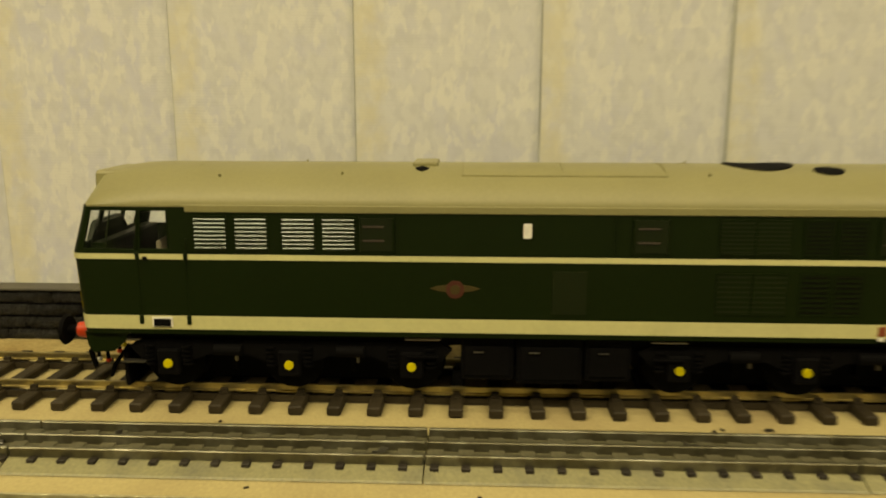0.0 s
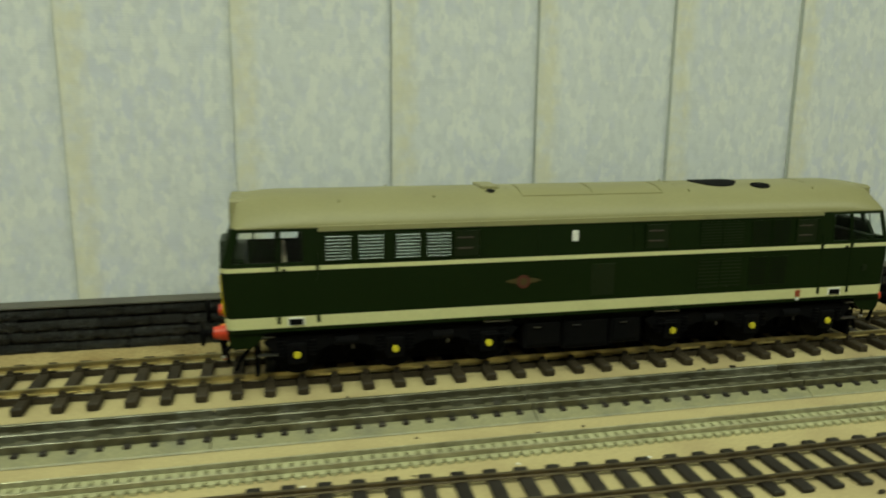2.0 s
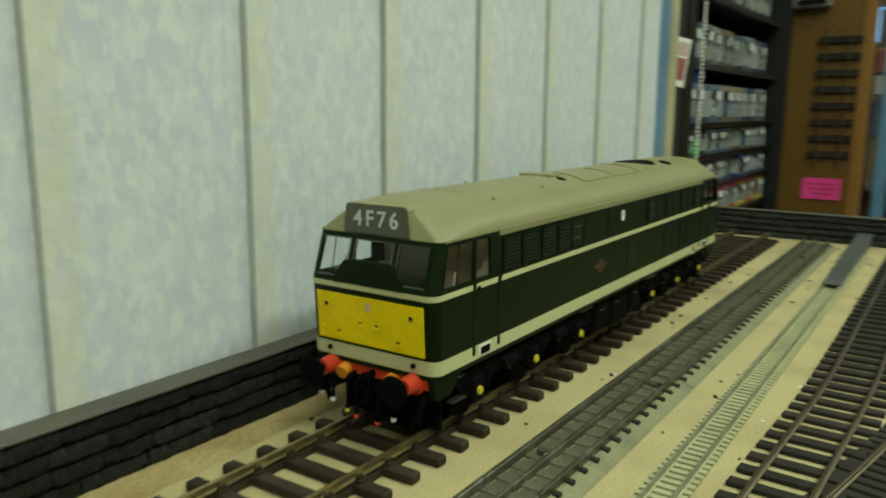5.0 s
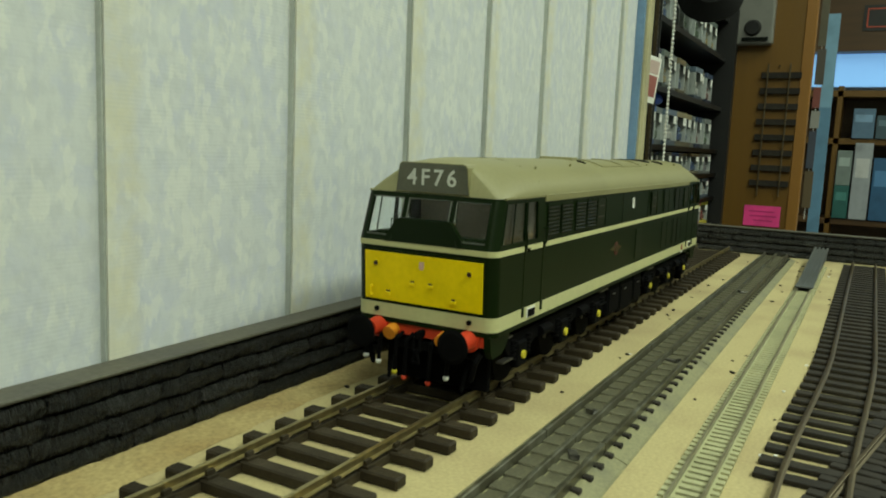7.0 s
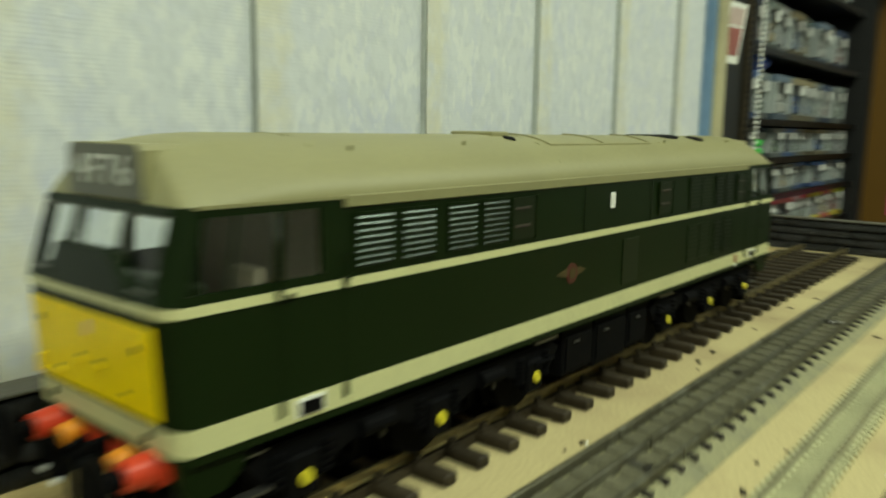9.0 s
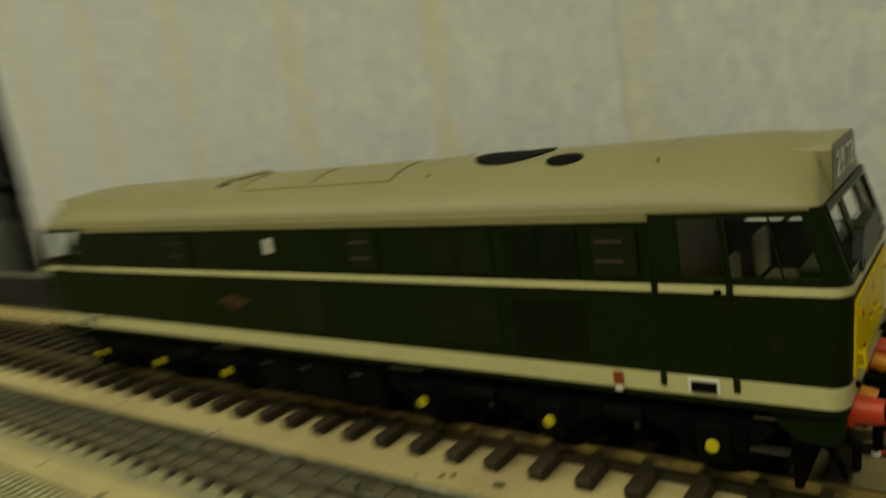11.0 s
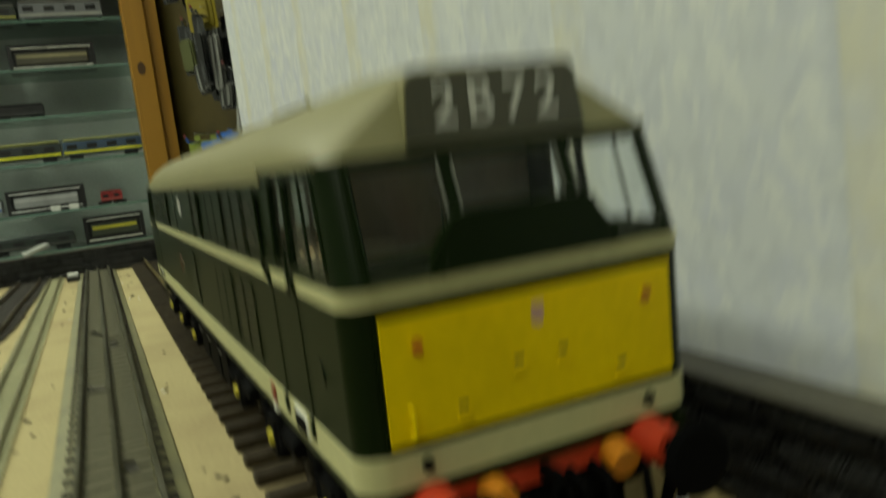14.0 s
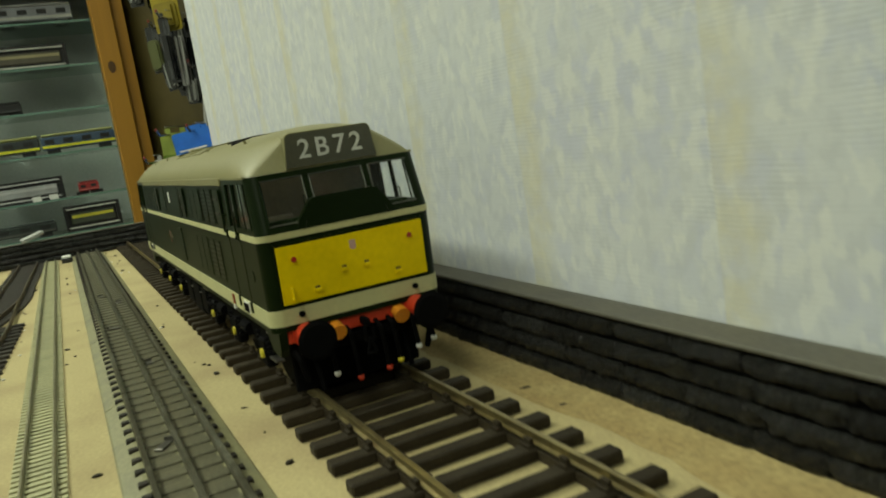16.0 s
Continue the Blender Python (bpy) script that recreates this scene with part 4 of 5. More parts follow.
def rail_mesh(line, x0, x1, off, zb, zt, head, foot, n=1):
    """A flat-bottomed rail beside a centre line."""
    bm = bmesh.new()
    prof = [(-foot / 2, zb), (foot / 2, zb), (foot / 2, zb + 0.0003), (head * 0.22, zb + 0.0007), (head * 0.22, zt - 0.0009), (head / 2, zt - 0.0007),
            (head / 2, zt - 0.0001), (head * 0.3, zt), (-head * 0.3, zt), (-head / 2, zt - 0.0001), (-head / 2, zt - 0.0007), (-head * 0.22, zt - 0.0009),
            (-head * 0.22, zb + 0.0007), (-foot / 2, zb + 0.0003)]
    rows = []
    for i in range(n + 1):
        x = x0 + (x1 - x0) * i / n
        y = line(x)
        d = Vector((1, (line(x + 0.001) - line(x - 0.001)) / 0.002)).normalized()
        o = Vector((-d.y, d.x))
        rows.append([bm.verts.new((x + o.x * (off + u), y + o.y * (off + u), z)) for u, z in prof])
    m = len(prof)
    for a, b in zip(rows, rows[1:]):
        for k in range(m):
            bm.faces.new((a[k], a[(k + 1) % m], b[(k + 1) % m], b[k]))
    bm.faces.new(rows[0])
    bm.faces.new(list(reversed(rows[-1])))
    return bm


def build_track(label, line, x0, x1, gauge, rail_z, sleeper, spacing, rail_mat, sleeper_mat, head, chair=0.0, curve=1, web=False, keep=None):
    """A track of two rails on sleepers; sleeper is (length, width, height)."""
    t = thing("track", label, "railway track")
    ln, wd, ht = sleeper
    for s in (-1, 1):
        part("rail", rail_mesh(line, x0, x1, s * (gauge / 2 + head / 2), ht + 0.0002 if not chair else ht + 0.0008, rail_z, head, head * 1.6, curve), rail_mat, t)
    bm = block(-wd / 2, wd / 2, -ln / 2, ln / 2, 0.0002, ht, bevel=min(wd, ht) * 0.14)
    if chair:
        for s in (-1, 1):
            c = s * (gauge / 2 + head / 2)
            cuboid(bm, -wd * 0.36, wd * 0.36, c - chair, c + chair, ht - 0.0002, ht + 0.0009)
            for e in (-1, 1):
                cuboid(bm, -wd * 0.26, wd * 0.26, c + e * chair * 0.35, c + e * chair * 0.72, ht, ht + 0.0024)
    me = finish(bm, "sleeper", sleeper_mat)
    n = int((x1 - x0) / spacing)
    rng = random.Random(int(1000 * abs(x0)) + n)
    for i in range(n):
        x = x0 + spacing * (i + 0.5)
        if keep and not keep(x):
            continue
        ob = new("sleeper", me)
        ob.parent = t
        ob.location = (x + rng.uniform(-0.0003, 0.0003), line(x), 0)
        ob.rotation_euler = (0, 0, math.atan((line(x + 0.001) - line(x - 0.001)) / 0.002) + rng.uniform(-0.012, 0.012))
    if web:
        bm = bmesh.new()
        for s in (-1, 1):
            c = s * (gauge / 2 + head / 2)
            if curve == 1:
                cuboid(bm, x0, x1, line(x0) + c - 0.0011, line(x0) + c + 0.0011, 0.0004, ht * 0.8)
        if len(bm.verts):
            part("web", bm, sleeper_mat, t)
        else:
            bm.free()
    return t


build_track("wide gauge track with brass-coloured rails on brown plastic sleepers", lambda x: 0.0, BOARD_X0 + 0.014, 0.440, 0.0320, RT,
            (0.0625, 0.0057, 0.0040), 0.0162, RAIL, SLEEPER, 0.0016, chair=0.0034, web=True)
LINE_A = [(-0.60, -0.1310), (-0.20, -0.1390), (0.02, -0.1462)]
LINE_B = [(-0.60, -0.1830), (0.05, -0.1945)]
CURVE = [(-0.60, -0.1310), (-0.34, -0.1365), (0.09, -0.1948)]
build_track("narrower track with dark brown sleepers", lambda x: along(LINE_A, x), -0.295, 0.440, 0.0182, 0.0046,
            (0.0365, 0.0056, 0.0021), 0.0130, DULLRAIL, OO_SLEEPER, 0.0014, curve=24, keep=lambda x: x > -0.175)
build_track("narrower track with close dark brown sleepers beside the scatter strip", lambda x: along(LINE_B, x), BOARD_X0 + 0.014, 0.440, 0.0182, 0.0046,
            (0.0345, 0.0044, 0.0021), 0.0068, DULLRAIL, OO_SLEEPER, 0.0014, curve=24)
build_track("curved turnout leg with close dark brown sleepers", lambda x: along(CURVE, x), BOARD_X0 + 0.014, 0.080, 0.0182, 0.0045,
            (0.0345, 0.0044, 0.0019), 0.0068, DULLRAIL, OO_SLEEPER, 0.0014, curve=40, keep=lambda x: x < -0.03)

# tinplate three-rail track with a pressed grey ballast base
TY = -0.0650


def build_tinplate():
    t = thing("tinplate_track", "old three-rail tinplate track with grey pressed base", "railway track")
    x0, x1 = BOARD_X0 + 0.016, 0.430
    lens = 0.145
    x = x0
    k = 0
    while x < x1 - 0.01:
        e = min(x + lens - 0.0006, x1)
        out = [(-0.0192, 0.0003), (-0.0186, 0.0010), (-0.0128, 0.0030), (0.0128, 0.0030), (0.0172, 0.0010), (0.0178, 0.0003)]
        part("ballast_base", prism([(TY + u, v) for u, v in out], "x", x, e), TINPLATE, t)
        for off in (-0.0106, 0.0, 0.0106):
            part("rail", block(x, e, TY + off - 0.0009, TY + off + 0.0009, 0.0028, 0.0066, bevel=0.0003), TINRAIL, t)
        for off in (-0.0053, 0.0053):
            part("trough", block(x, e, TY + off - 0.0036, TY + off + 0.0036, 0.0026, 0.0033), TIN_SLEEPER, t, "darker pressed trough between the rails")
        x += lens
        k += 1
    bm = block(-0.0028, 0.0028, -0.0096, 0.0096, 0.0031, 0.0039, bevel=0.0003)
    me = finish(bm, "tin_sleeper", TIN_PLATE)
    tabs = [finish(block(-0.0015, 0.0015, y0, y1, 0.0016, 0.0038, bevel=0.0003), "sleeper_tab", OO_SLEEPER) for y0, y1 in ((-0.0146, -0.0116), (0.0116, 0.0140))]
    n = int((x1 - x0) / 0.0107)
    for i in range(n):
        ob = new("tin_sleeper", me)
        ob.parent = t
        ob.location = (x0 + (i + 0.5) * 0.0107, TY, 0)
        for tab in tabs:
            ob = new("sleeper_tab", tab)
            ob.parent = t
            ob.location = (x0 + (i + 0.5) * 0.0107, TY, 0)


build_tinplate()

# pale small-gauge track: sleepers far too many to count, joined
PY = -0.1065


def build_pale_track():
    t = thing("small_gauge_track", "small gauge track moulded in pale grey-green plastic", "railway track")
    x0, x1 = BOARD_X0 + 0.016, 0.400
    for off in (-0.0047, 0.0047):
        part("rail", block(x0, x1, PY + off - 0.0004, PY + off + 0.0004, 0.0016, 0.0038, bevel=0.0001), NICKEL, t)
        part("web", block(x0, x1, PY + off - 0.0010, PY + off + 0.0010, 0.0003, 0.0014), PALE, t)
    part("moulded_base", block(x0, x1, PY - 0.0064, PY + 0.0064, 0.0002, 0.0006), OLIVEBASE, t)
    bm = bmesh.new()
    x = x0
    verts, faces = [], []
    while x < x1:
        b = len(verts)
        for dz in (0.0002, 0.00145):
            for dx, dy in ((-0.0014, -0.0082), (0.0014, -0.0082), (0.0014, 0.0082), (-0.0014, 0.0082)):
                verts.append((x + dx, PY + dy, dz))
        faces += [(b, b + 1, b + 2, b + 3), (b + 4, b + 5, b + 6, b + 7), (b, b + 1, b + 5, b + 4), (b + 1, b + 2, b + 6, b + 5), (b + 2, b + 3, b + 7, b + 6), (b + 3, b, b + 4, b + 7)]
        x += 0.0047
    bm.free()
    me = bpy.data.meshes.new("moulded_sleeper_strip")
    me.from_pydata(verts, [], faces)
    me.materials.append(PALE)
    ob = new("moulded_sleeper_strip", me)
    ob.parent = t
    tagged(ob, kind="stuff")


build_pale_track()

# rerailing ramp on the pale track
ramp = thing("rerailing_ramp", "grey plastic rerailing ramp on the small track", "ramp", (0.225, PY, 0.0))
out = [(0.0, 0.0041), (0.030, 0.0048), (0.205, 0.0150), (0.212, 0.0135), (0.212, 0.0045)]
part("ramp_deck", prism(out, "y", -0.0054, 0.0054), GREYPLASTIC, ramp)
for y in (-0.0055, -0.0018, 0.0018, 0.0055):
    rib = [(0.0, 0.0042), (0.030, 0.0058), (0.205, 0.0162), (0.212, 0.0162), (0.212, 0.0130), (0.03, 0.0044)]
    part("ramp_rib", prism(rib, "y", y - 0.0008, y + 0.0008), GREYPLASTIC, ramp)
part("ramp_foot", block(0.0, 0.012, -0.0068, 0.0068, 0.0041, 0.0052, bevel=0.0004), GREYPLASTIC, ramp)

# ---- parapets of black painted brick ----
PH, PT = 0.0284, 0.0118


def build_parapet(name, length, m, label):
    """A low brick wall along x from 0 to length, with its face at y = 0 towards -y."""
    root = tagged(new(name), label, "parapet", kind="structure")
    root.matrix_world = m
    part("core", block(0, length, 0.0022, PT - 0.0012, 0.0002, PH - 0.0014), BLACK, root)
    part("coping", block(0, length, -0.0003, PT, PH - 0.0014, PH, bevel=0.0004), COPING, root, "worn grey top edge")
    course = 0.0066
    rng = random.Random(int(length * 1000))
    meshes = []
    for k in range(8):
        bm = bmesh.new()
        nx, nz = 16, 5
        rows = []
        for i in range(nx + 1):
            u = -0.5 + i / nx
            col = []
            for j in range(nz + 1):
                v = j / nz - 0.5
                edge = (abs(v) * 2) ** 2.6 * 0.0014 + max(0.0, abs(u) * 2 - 0.86) * 0.012
                bulge = 0.0011 * noise.noise((u * 9 + k * 7.3, v * 2.2, k * 1.7)) + 0.0011 * noise.noise((u * 22 + k, v * 3.5, k * 3.1))
                wave = 0.0002 * noise.noise((u * 7 + k * 5.1, 9.0, k))
                col.append(bm.verts.new((u, -0.0002 + edge + bulge, v * course * 0.90 + wave)))
            rows.append(col)
        for p, q in zip(rows, rows[1:]):
            for j in range(nz):
                bm.faces.new((p[j], q[j], q[j + 1], p[j + 1]))
        outline = [r[0] for r in rows] + rows[-1][1:] + [r[-1] for r in reversed(rows[:-1])] + list(reversed(rows[0][1:-1]))
        back = [bm.verts.new((v.co.x, 0.0030, v.co.z)) for v in outline]
        m = len(outline)
        for i in range(m):
            bm.faces.new((outline[i], outline[(i + 1) % m], back[(i + 1) % m], back[i]))
        meshes.append(finish(bm, "brick", BRICK, True))
    for c in range(4):
        x = -rng.uniform(0.0, 0.012)
        while x < length:
            w = rng.uniform(0.018, 0.032)
            a, b = max(0.0, x + 0.0001), min(length, x + w - 0.0001)
            if b - a > 0.003:
                ob = new("brick", rng.choice(meshes))
                ob.parent = root
                ob.location = ((a + b) / 2, rng.uniform(-0.0003, 0.0003), 0.0034 + c * course + rng.uniform(-0.0002, 0.0002))
                ob.scale = (b - a, 1, 1)
            x += w
    return root


build_parapet("parapet_north", BOARD_X1 - BOARD_X0, pose(BOARD_X0, 0.0562, 0), "low black painted brick parapet with a worn grey top")
build_parapet("parapet_west", 0.0557 - BOARD_Y0 - 0.001, pose(BOARD_X0 + PT, BOARD_Y0 + 0.0005, 0, rz=90), "low black painted brick parapet across the board end")
build_parapet("parapet_east", 0.0557 - BOARD_Y0 - 0.001, pose(BOARD_X1 - PT, 0.0557, 0, rz=-90), "low black painted brick parapet across the board end")

# ---- the shop beyond the right-hand end of the board ----
structure("trim", block(0.3313, 0.3355, 0.0640, 0.1800, -0.95, 1.45), BLUETRIM, "narrow blue painted trim", "trim")
structure("pillar", block(0.3358, 0.3520, 0.0600, 0.1800, -0.95, 1.45, bevel=0.002), CREAMGLOSS, "cream gloss painted door pillar", "pillar")
structure("wall_dark", block(0.3523, 0.5300, 0.1020, 0.1800, -0.95, 1.45), SHELFBLACK, "black panel beside the shelving", "wall")

leaflet = thing("leaflet", "small printed leaflet pinned to the pillar", "leaflet", (0.3525, 0.0640, 0.180))
leaflet.rotation_euler = (0, radians(9), radians(-30))
part("sheet", block(0, 0.017, -0.0004, 0.0004, -0.024, 0.022), WHITE, leaflet)
part("picture", block(0.002, 0.015, -0.0008, -0.0004, -0.018, 0.003), paint(0.30, 0.10, 0.09), leaflet, "faded red picture")
part("picture", block(0.002, 0.015, -0.0008, -0.0004, 0.005, 0.018), paint(0.50, 0.38, 0.35), leaflet)

upright = thing("shelf_upright", "slotted bright metal shelf upright", "shelf upright", (0.515, 0.1010, 0.0))
part("channel", block(-0.0030, 0.0030, -0.004, 0.0, -0.95, 1.40), DULLRAIL, upright)
me = finish(block(-0.0016, 0.0016, -0.0046, -0.0038, -0.0016, 0.0016), "slot", BLACKCARD)
for i in range(52):
    ob = new("slot", me)
    ob.parent = upright
    ob.location = (0, 0, 0.03 + i * 0.0065)

SHX0, SHX1 = 0.538, 1.000
shelving = thing("display_shelving", "black shelving packed with boxed toy vehicles", "shelving")
part("side_panel", block(SHX0 - 0.004, SHX0, 0.0995, 0.215, -0.95, 0.62), SHELFBLACK, shelving)
part("side_panel", block(SHX1, SHX1 + 0.018, 0.085, 0.215, -0.95, 0.62), SHELFBLACK, shelving)
part("back_panel", block(SHX0, SHX1, 0.211, 0.215, -0.95, 0.62), SHELFBLACK, shelving)
SHELF_Z = [-0.062, -0.014, 0.033, 0.074, 0.115, 0.188, 0.272, 0.34]
for z in SHELF_Z:
    sh = part("shelf_board", block(SHX0, SHX1, 0.1015, 0.211, z - 0.005, z), SHELFBLACK, shelving)
    part("shelf_edge", block(SHX0, SHX1, 0.1000, 0.1014, z - 0.006, z + 0.001), MIDGREY if z < 0.13 else SHELFBLACK, sh)

BOX_COLOURS = [(0.09, 0.12, 0.16), (0.13, 0.145, 0.145), (0.05, 0.10, 0.24), (0.16, 0.14, 0.09), (0.20, 0.21, 0.21), (0.035, 0.05, 0.09), (0.09, 0.11, 0.10), (0.17, 0.16, 0.11)]
CAR_COLOURS = [(0.04, 0.05, 0.06), (0.35, 0.35, 0.33), (0.18, 0.05, 0.04), (0.05, 0.08, 0.16), (0.07, 0.11, 0.07), (0.22, 0.17, 0.08), (0.15, 0.15, 0.17)]
rng_box = random.Random(7)


def toy_box(w, h, d, card, car):
    """A boxed toy vehicle behind a clear window, its front towards -y."""
    t = thing("toy_box", "clear-fronted box with a small toy vehicle on a shelf", "toy box", group="boxed toys on the shelving")
    part("card", block(0, w, d * 0.55, d, 0, h, bevel=0.0006), paint(*card), t)
    part("plinth", block(0, w, 0.0, d * 0.55, 0, h * 0.16, bevel=0.0006), paint(*[c * 0.6 for c in card]), t)
    part("header", block(0, w, 0.0, d * 0.55, h * 0.84, h, bevel=0.0006), paint(*[min(0.75, c * 1.7) for c in card], 0.2), t)
    v = block(w * 0.12, w * 0.88, d * 0.12, d * 0.48, h * 0.165, h * 0.42, bevel=h * 0.05)
    cuboid(v, w * 0.3, w * 0.74, d * 0.14, d * 0.46, h * 0.42, h * 0.62, bevel=h * 0.05)
    part("toy_vehicle", v, paint(*car, 0.25), t)
    # pale opaque strips paint the reflections at the clear box's edges
    for e0, e1 in ((0, w * 0.07), (w * 0.93, w)):
        part("edge_gleam", block(e0, e1, 0.0, d * 0.55, h * 0.16, h * 0.84), paint(0.42, 0.45, 0.44, 0.15), t)
    part("price_tag", block(w * 0.62, w * 0.90, -0.0005, 0.0, h * 0.62, h * 0.84), WHITE, t)
    return t


protos = {}
for zi, z in enumerate(SHELF_Z[1:7]):
    gap = SHELF_Z[zi + 2] - z
    x = SHX0 + 0.004
    while x < SHX1 - 0.058:
        w = rng_box.choice((0.036, 0.042, 0.048, 0.056))
        h = min(gap - 0.008, 0.050)
        key = (w, round(h, 4), rng_box.randrange(7))
        if z < 0.03:
            card, car = rng_box.choice([(0.55, 0.08, 0.08), (0.5, 0.12, 0.1), (0.45, 0.42, 0.38), (0.6, 0.5, 0.06)]), rng_box.choice(CAR_COLOURS)
        else:
            card, car = BOX_COLOURS[key[2]], CAR_COLOURS[(key[2] * 3 + 1) % 7]
        key = (*key[:2], card, car)
        m = pose(x, 0.1055 + rng_box.uniform(0, 0.006), z + 0.0002, rz=rng_box.uniform(-4, 4))
        if key not in protos:
            protos[key] = toy_box(w - 0.002, h, 0.030, card, car)
            protos[key].matrix_basis = m
        else:
            copy_thing(protos[key], m)
        x += w + rng_box.uniform(0.0, 0.004)
blue_bag = thing("toy_bag", "bright blue plastic packet lying among the boxes", "packet", (0.600, 0.1050, 0.1665))
bm = bmesh.new()
bmesh.ops.create_uvsphere(bm, u_segments=16, v_segments=8, radius=1.0, matrix=Matrix.Translation((0, 0.02, 0.009)) @ Matrix.Diagonal((0.036, 0.018, 0.010, 1)))
part("packet", bm, paint(0.05, 0.12, 0.55, 0.25), blue_bag, smooth=True)
frog = thing("green_toy", "bright green plastic toy on a shelf", "toy", (0.590, 0.1040, 0.0745))
bm = block(-0.005, 0.005, 0, 0.008, 0, 0.011, bevel=0.002)
cuboid(bm, -0.004, 0.004, 0.0, 0.007, 0.0115, 0.020, bevel=0.002)
part("toy_body", bm, paint(0.03, 0.55, 0.05), frog)

chain = thing("blind_chain", "white beaded blind chain hanging from above", "blind chain", (0.418, 0.056, 0.0))
bead = bmesh.new()
bmesh.ops.create_icosphere(bead, subdivisions=1, radius=0.0019)
me = finish(bead, "bead", WHITE, True)
for i in range(100):
    ob = new("bead", me)
    ob.parent = chain
    ob.location = (0, 0, 0.045 + i * 0.0043)
part("cord", rod((0, 0, 0.043), (0, 0, 1.45), 0.0006, n=6), WHITE, chain)

dish = thing("pendant_shade", "black round metal shade hanging before the shelves", "lamp shade", (0.650, 0.066, 0.318))
bm = bmesh.new()
bmesh.ops.create_cone(bm, cap_ends=True, segments=32, radius1=0.042, radius2=0.024, depth=0.018, matrix=Euler((0, radians(-62), radians(12))).to_matrix().to_4x4())
part("shade", bm, material("matt_black_enamel", (0.006, 0.006, 0.006), 0.8, shine=0.15), dish, smooth=True)
part("cord", rod((0.005, 0, 0.01), (0.005, 0, 1.148), 0.0015, n=6), BLACKCARD, dish)

# veneered upright with a hanging track piece
veneer = thing("wooden_upright", "brown veneered upright panel at the end of the shelving", "upright panel", (1.03, 0, 0))
part("panel", block(0, 0.02, -0.0180, 0.1300, -0.95, 1.40), OAKPLY, veneer)
part("edge_strip", block(-0.002, 0.022, -0.0360, -0.0183, -0.95, 1.40, bevel=0.001), wood_material("dull_pine_edge", (0.27, 0.125, 0.022), (0.16, 0.07, 0.012), (40, 40, 3)), veneer, "lighter pine edge strip")
piece = thing("hanging_track", "length of dark model track hung upright on a wooden panel", "railway track", (1.0295, 0.0150, 0.0))
me = finish(block(-0.0065, -0.0015, -0.032, 0.032, -0.0052, 0.0052, bevel=0.0006), "sleeper", OO_SLEEPER)
for i in range(8):
    ob = new("sleeper", me)
    ob.parent = piece
    ob.location = (0, -0.001 * i * 0.6, 0.061 + i * 0.0265)
for y in (-0.0175, 0.0175):
    part("rail", block(-0.0090, -0.0060, y - 0.0012, y + 0.0012, 0.038, 0.266, bevel=0.0003), DULLRAIL, piece)
part("hook", rod((-0.004, 0, 0.262), (0.0, 0, 0.262), 0.0015, n=8), CHROME, piece)
tag = thing("pink_label", "fluorescent pink card label on a wooden panel", "label", (1.0285, 0.0210, 0.003))
part("card", block(-0.0008, 0.0, -0.030, 0.030, -0.018, 0.018), PINKCARD, tag)
for z, a, b in ((0.008, -0.02, 0.022), (0.0, -0.024, 0.02), (-0.008, -0.018, 0.014)):
    part("writing_bar", block(-0.0011, -0.0008, a, b, z - 0.0012, z + 0.0012), paint(0.62, 0.03, 0.2), tag)
cam_box = thing("wall_gadget", "white plastic wall unit with a black lens", "wall unit", (1.029, 0.0600, 0.337))
part("housing", block(-0.02, 0.0, -0.031, 0.033, -0.040, 0.045, bevel=0.003), paint(0.20, 0.20, 0.18), cam_box)
part("lens", rod((-0.020, 0.002, -0.012), (-0.026, 0.002, -0.012), 0.014, 0.011, 20), BLACKCARD, cam_box)
part("bracket", block(-0.024, -0.02, -0.024, 0.018, -0.034, -0.028), SILVER, cam_box)

sheet = thing("blue_banner", "pale blue plastic sheet hanging beside the upright", "banner", (1.14, -0.0555, 0.0))
part("sheet", block(-0.001, 0.001, -0.010, 0.010, -0.95, 0.365), paint(0.22, 0.40, 0.56), sheet)
part("lower_band", block(-0.0016, -0.0011, -0.0095, 0.0095, -0.12, 0.200), paint(0.13, 0.27, 0.42), sheet)
cards = thing("hanging_card", "strip of colourful printed cards hanging on a hook", "card strip", (1.075, -0.0400, 0.0))
for i, (z0, z1, c) in enumerate(((0.30, 0.39, (0.10, 0.09, 0.06)), (0.235, 0.295, (0.08, 0.07, 0.06)), (0.195, 0.23, (0.2, 0.06, 0.05)), (0.16, 0.19, (0.3, 0.3, 0.28)), (0.09, 0.155, (0.06, 0.07, 0.1)), (0.02, 0.085, (0.12, 0.09, 0.05)))):
    part("card", block(-0.002, 0.002, -0.010 - 0.002 * (i % 2), 0.002, z0, z1), paint(*c), cards)
part("string", rod((0, -0.004, 0.0), (0, -0.004, 1.45), 0.0006, n=6), WHITE, cards)

# far display unit by the shop window
unit = thing("window_display_unit", "brown wooden display unit with boxes below a bright window", "display unit", (2.38, 0.070, 0))
part("back", block(0.10, 0.12, -0.75, 0.40, -0.95, 0.34), DARKWOOD, unit)
for z in (-0.075, 0.178, 0.325):
    part("shelf", block(-0.06, 0.10, -0.75, 0.40, z - 0.018, z), DARKWOOD if z < 0 else OAKPLY, unit)
part("end_panel", block(-0.06, 0.10, -0.105, -0.090, -0.95, 0.34), OAKPLY, unit)
structure("window_1", block(2.47, 2.48, -0.68, 0.37, 0.350, 0.456), glow_material("daylight_pane", (0.26, 0.55, 1.0), 0.55), "bright window with blue daylight", "window")
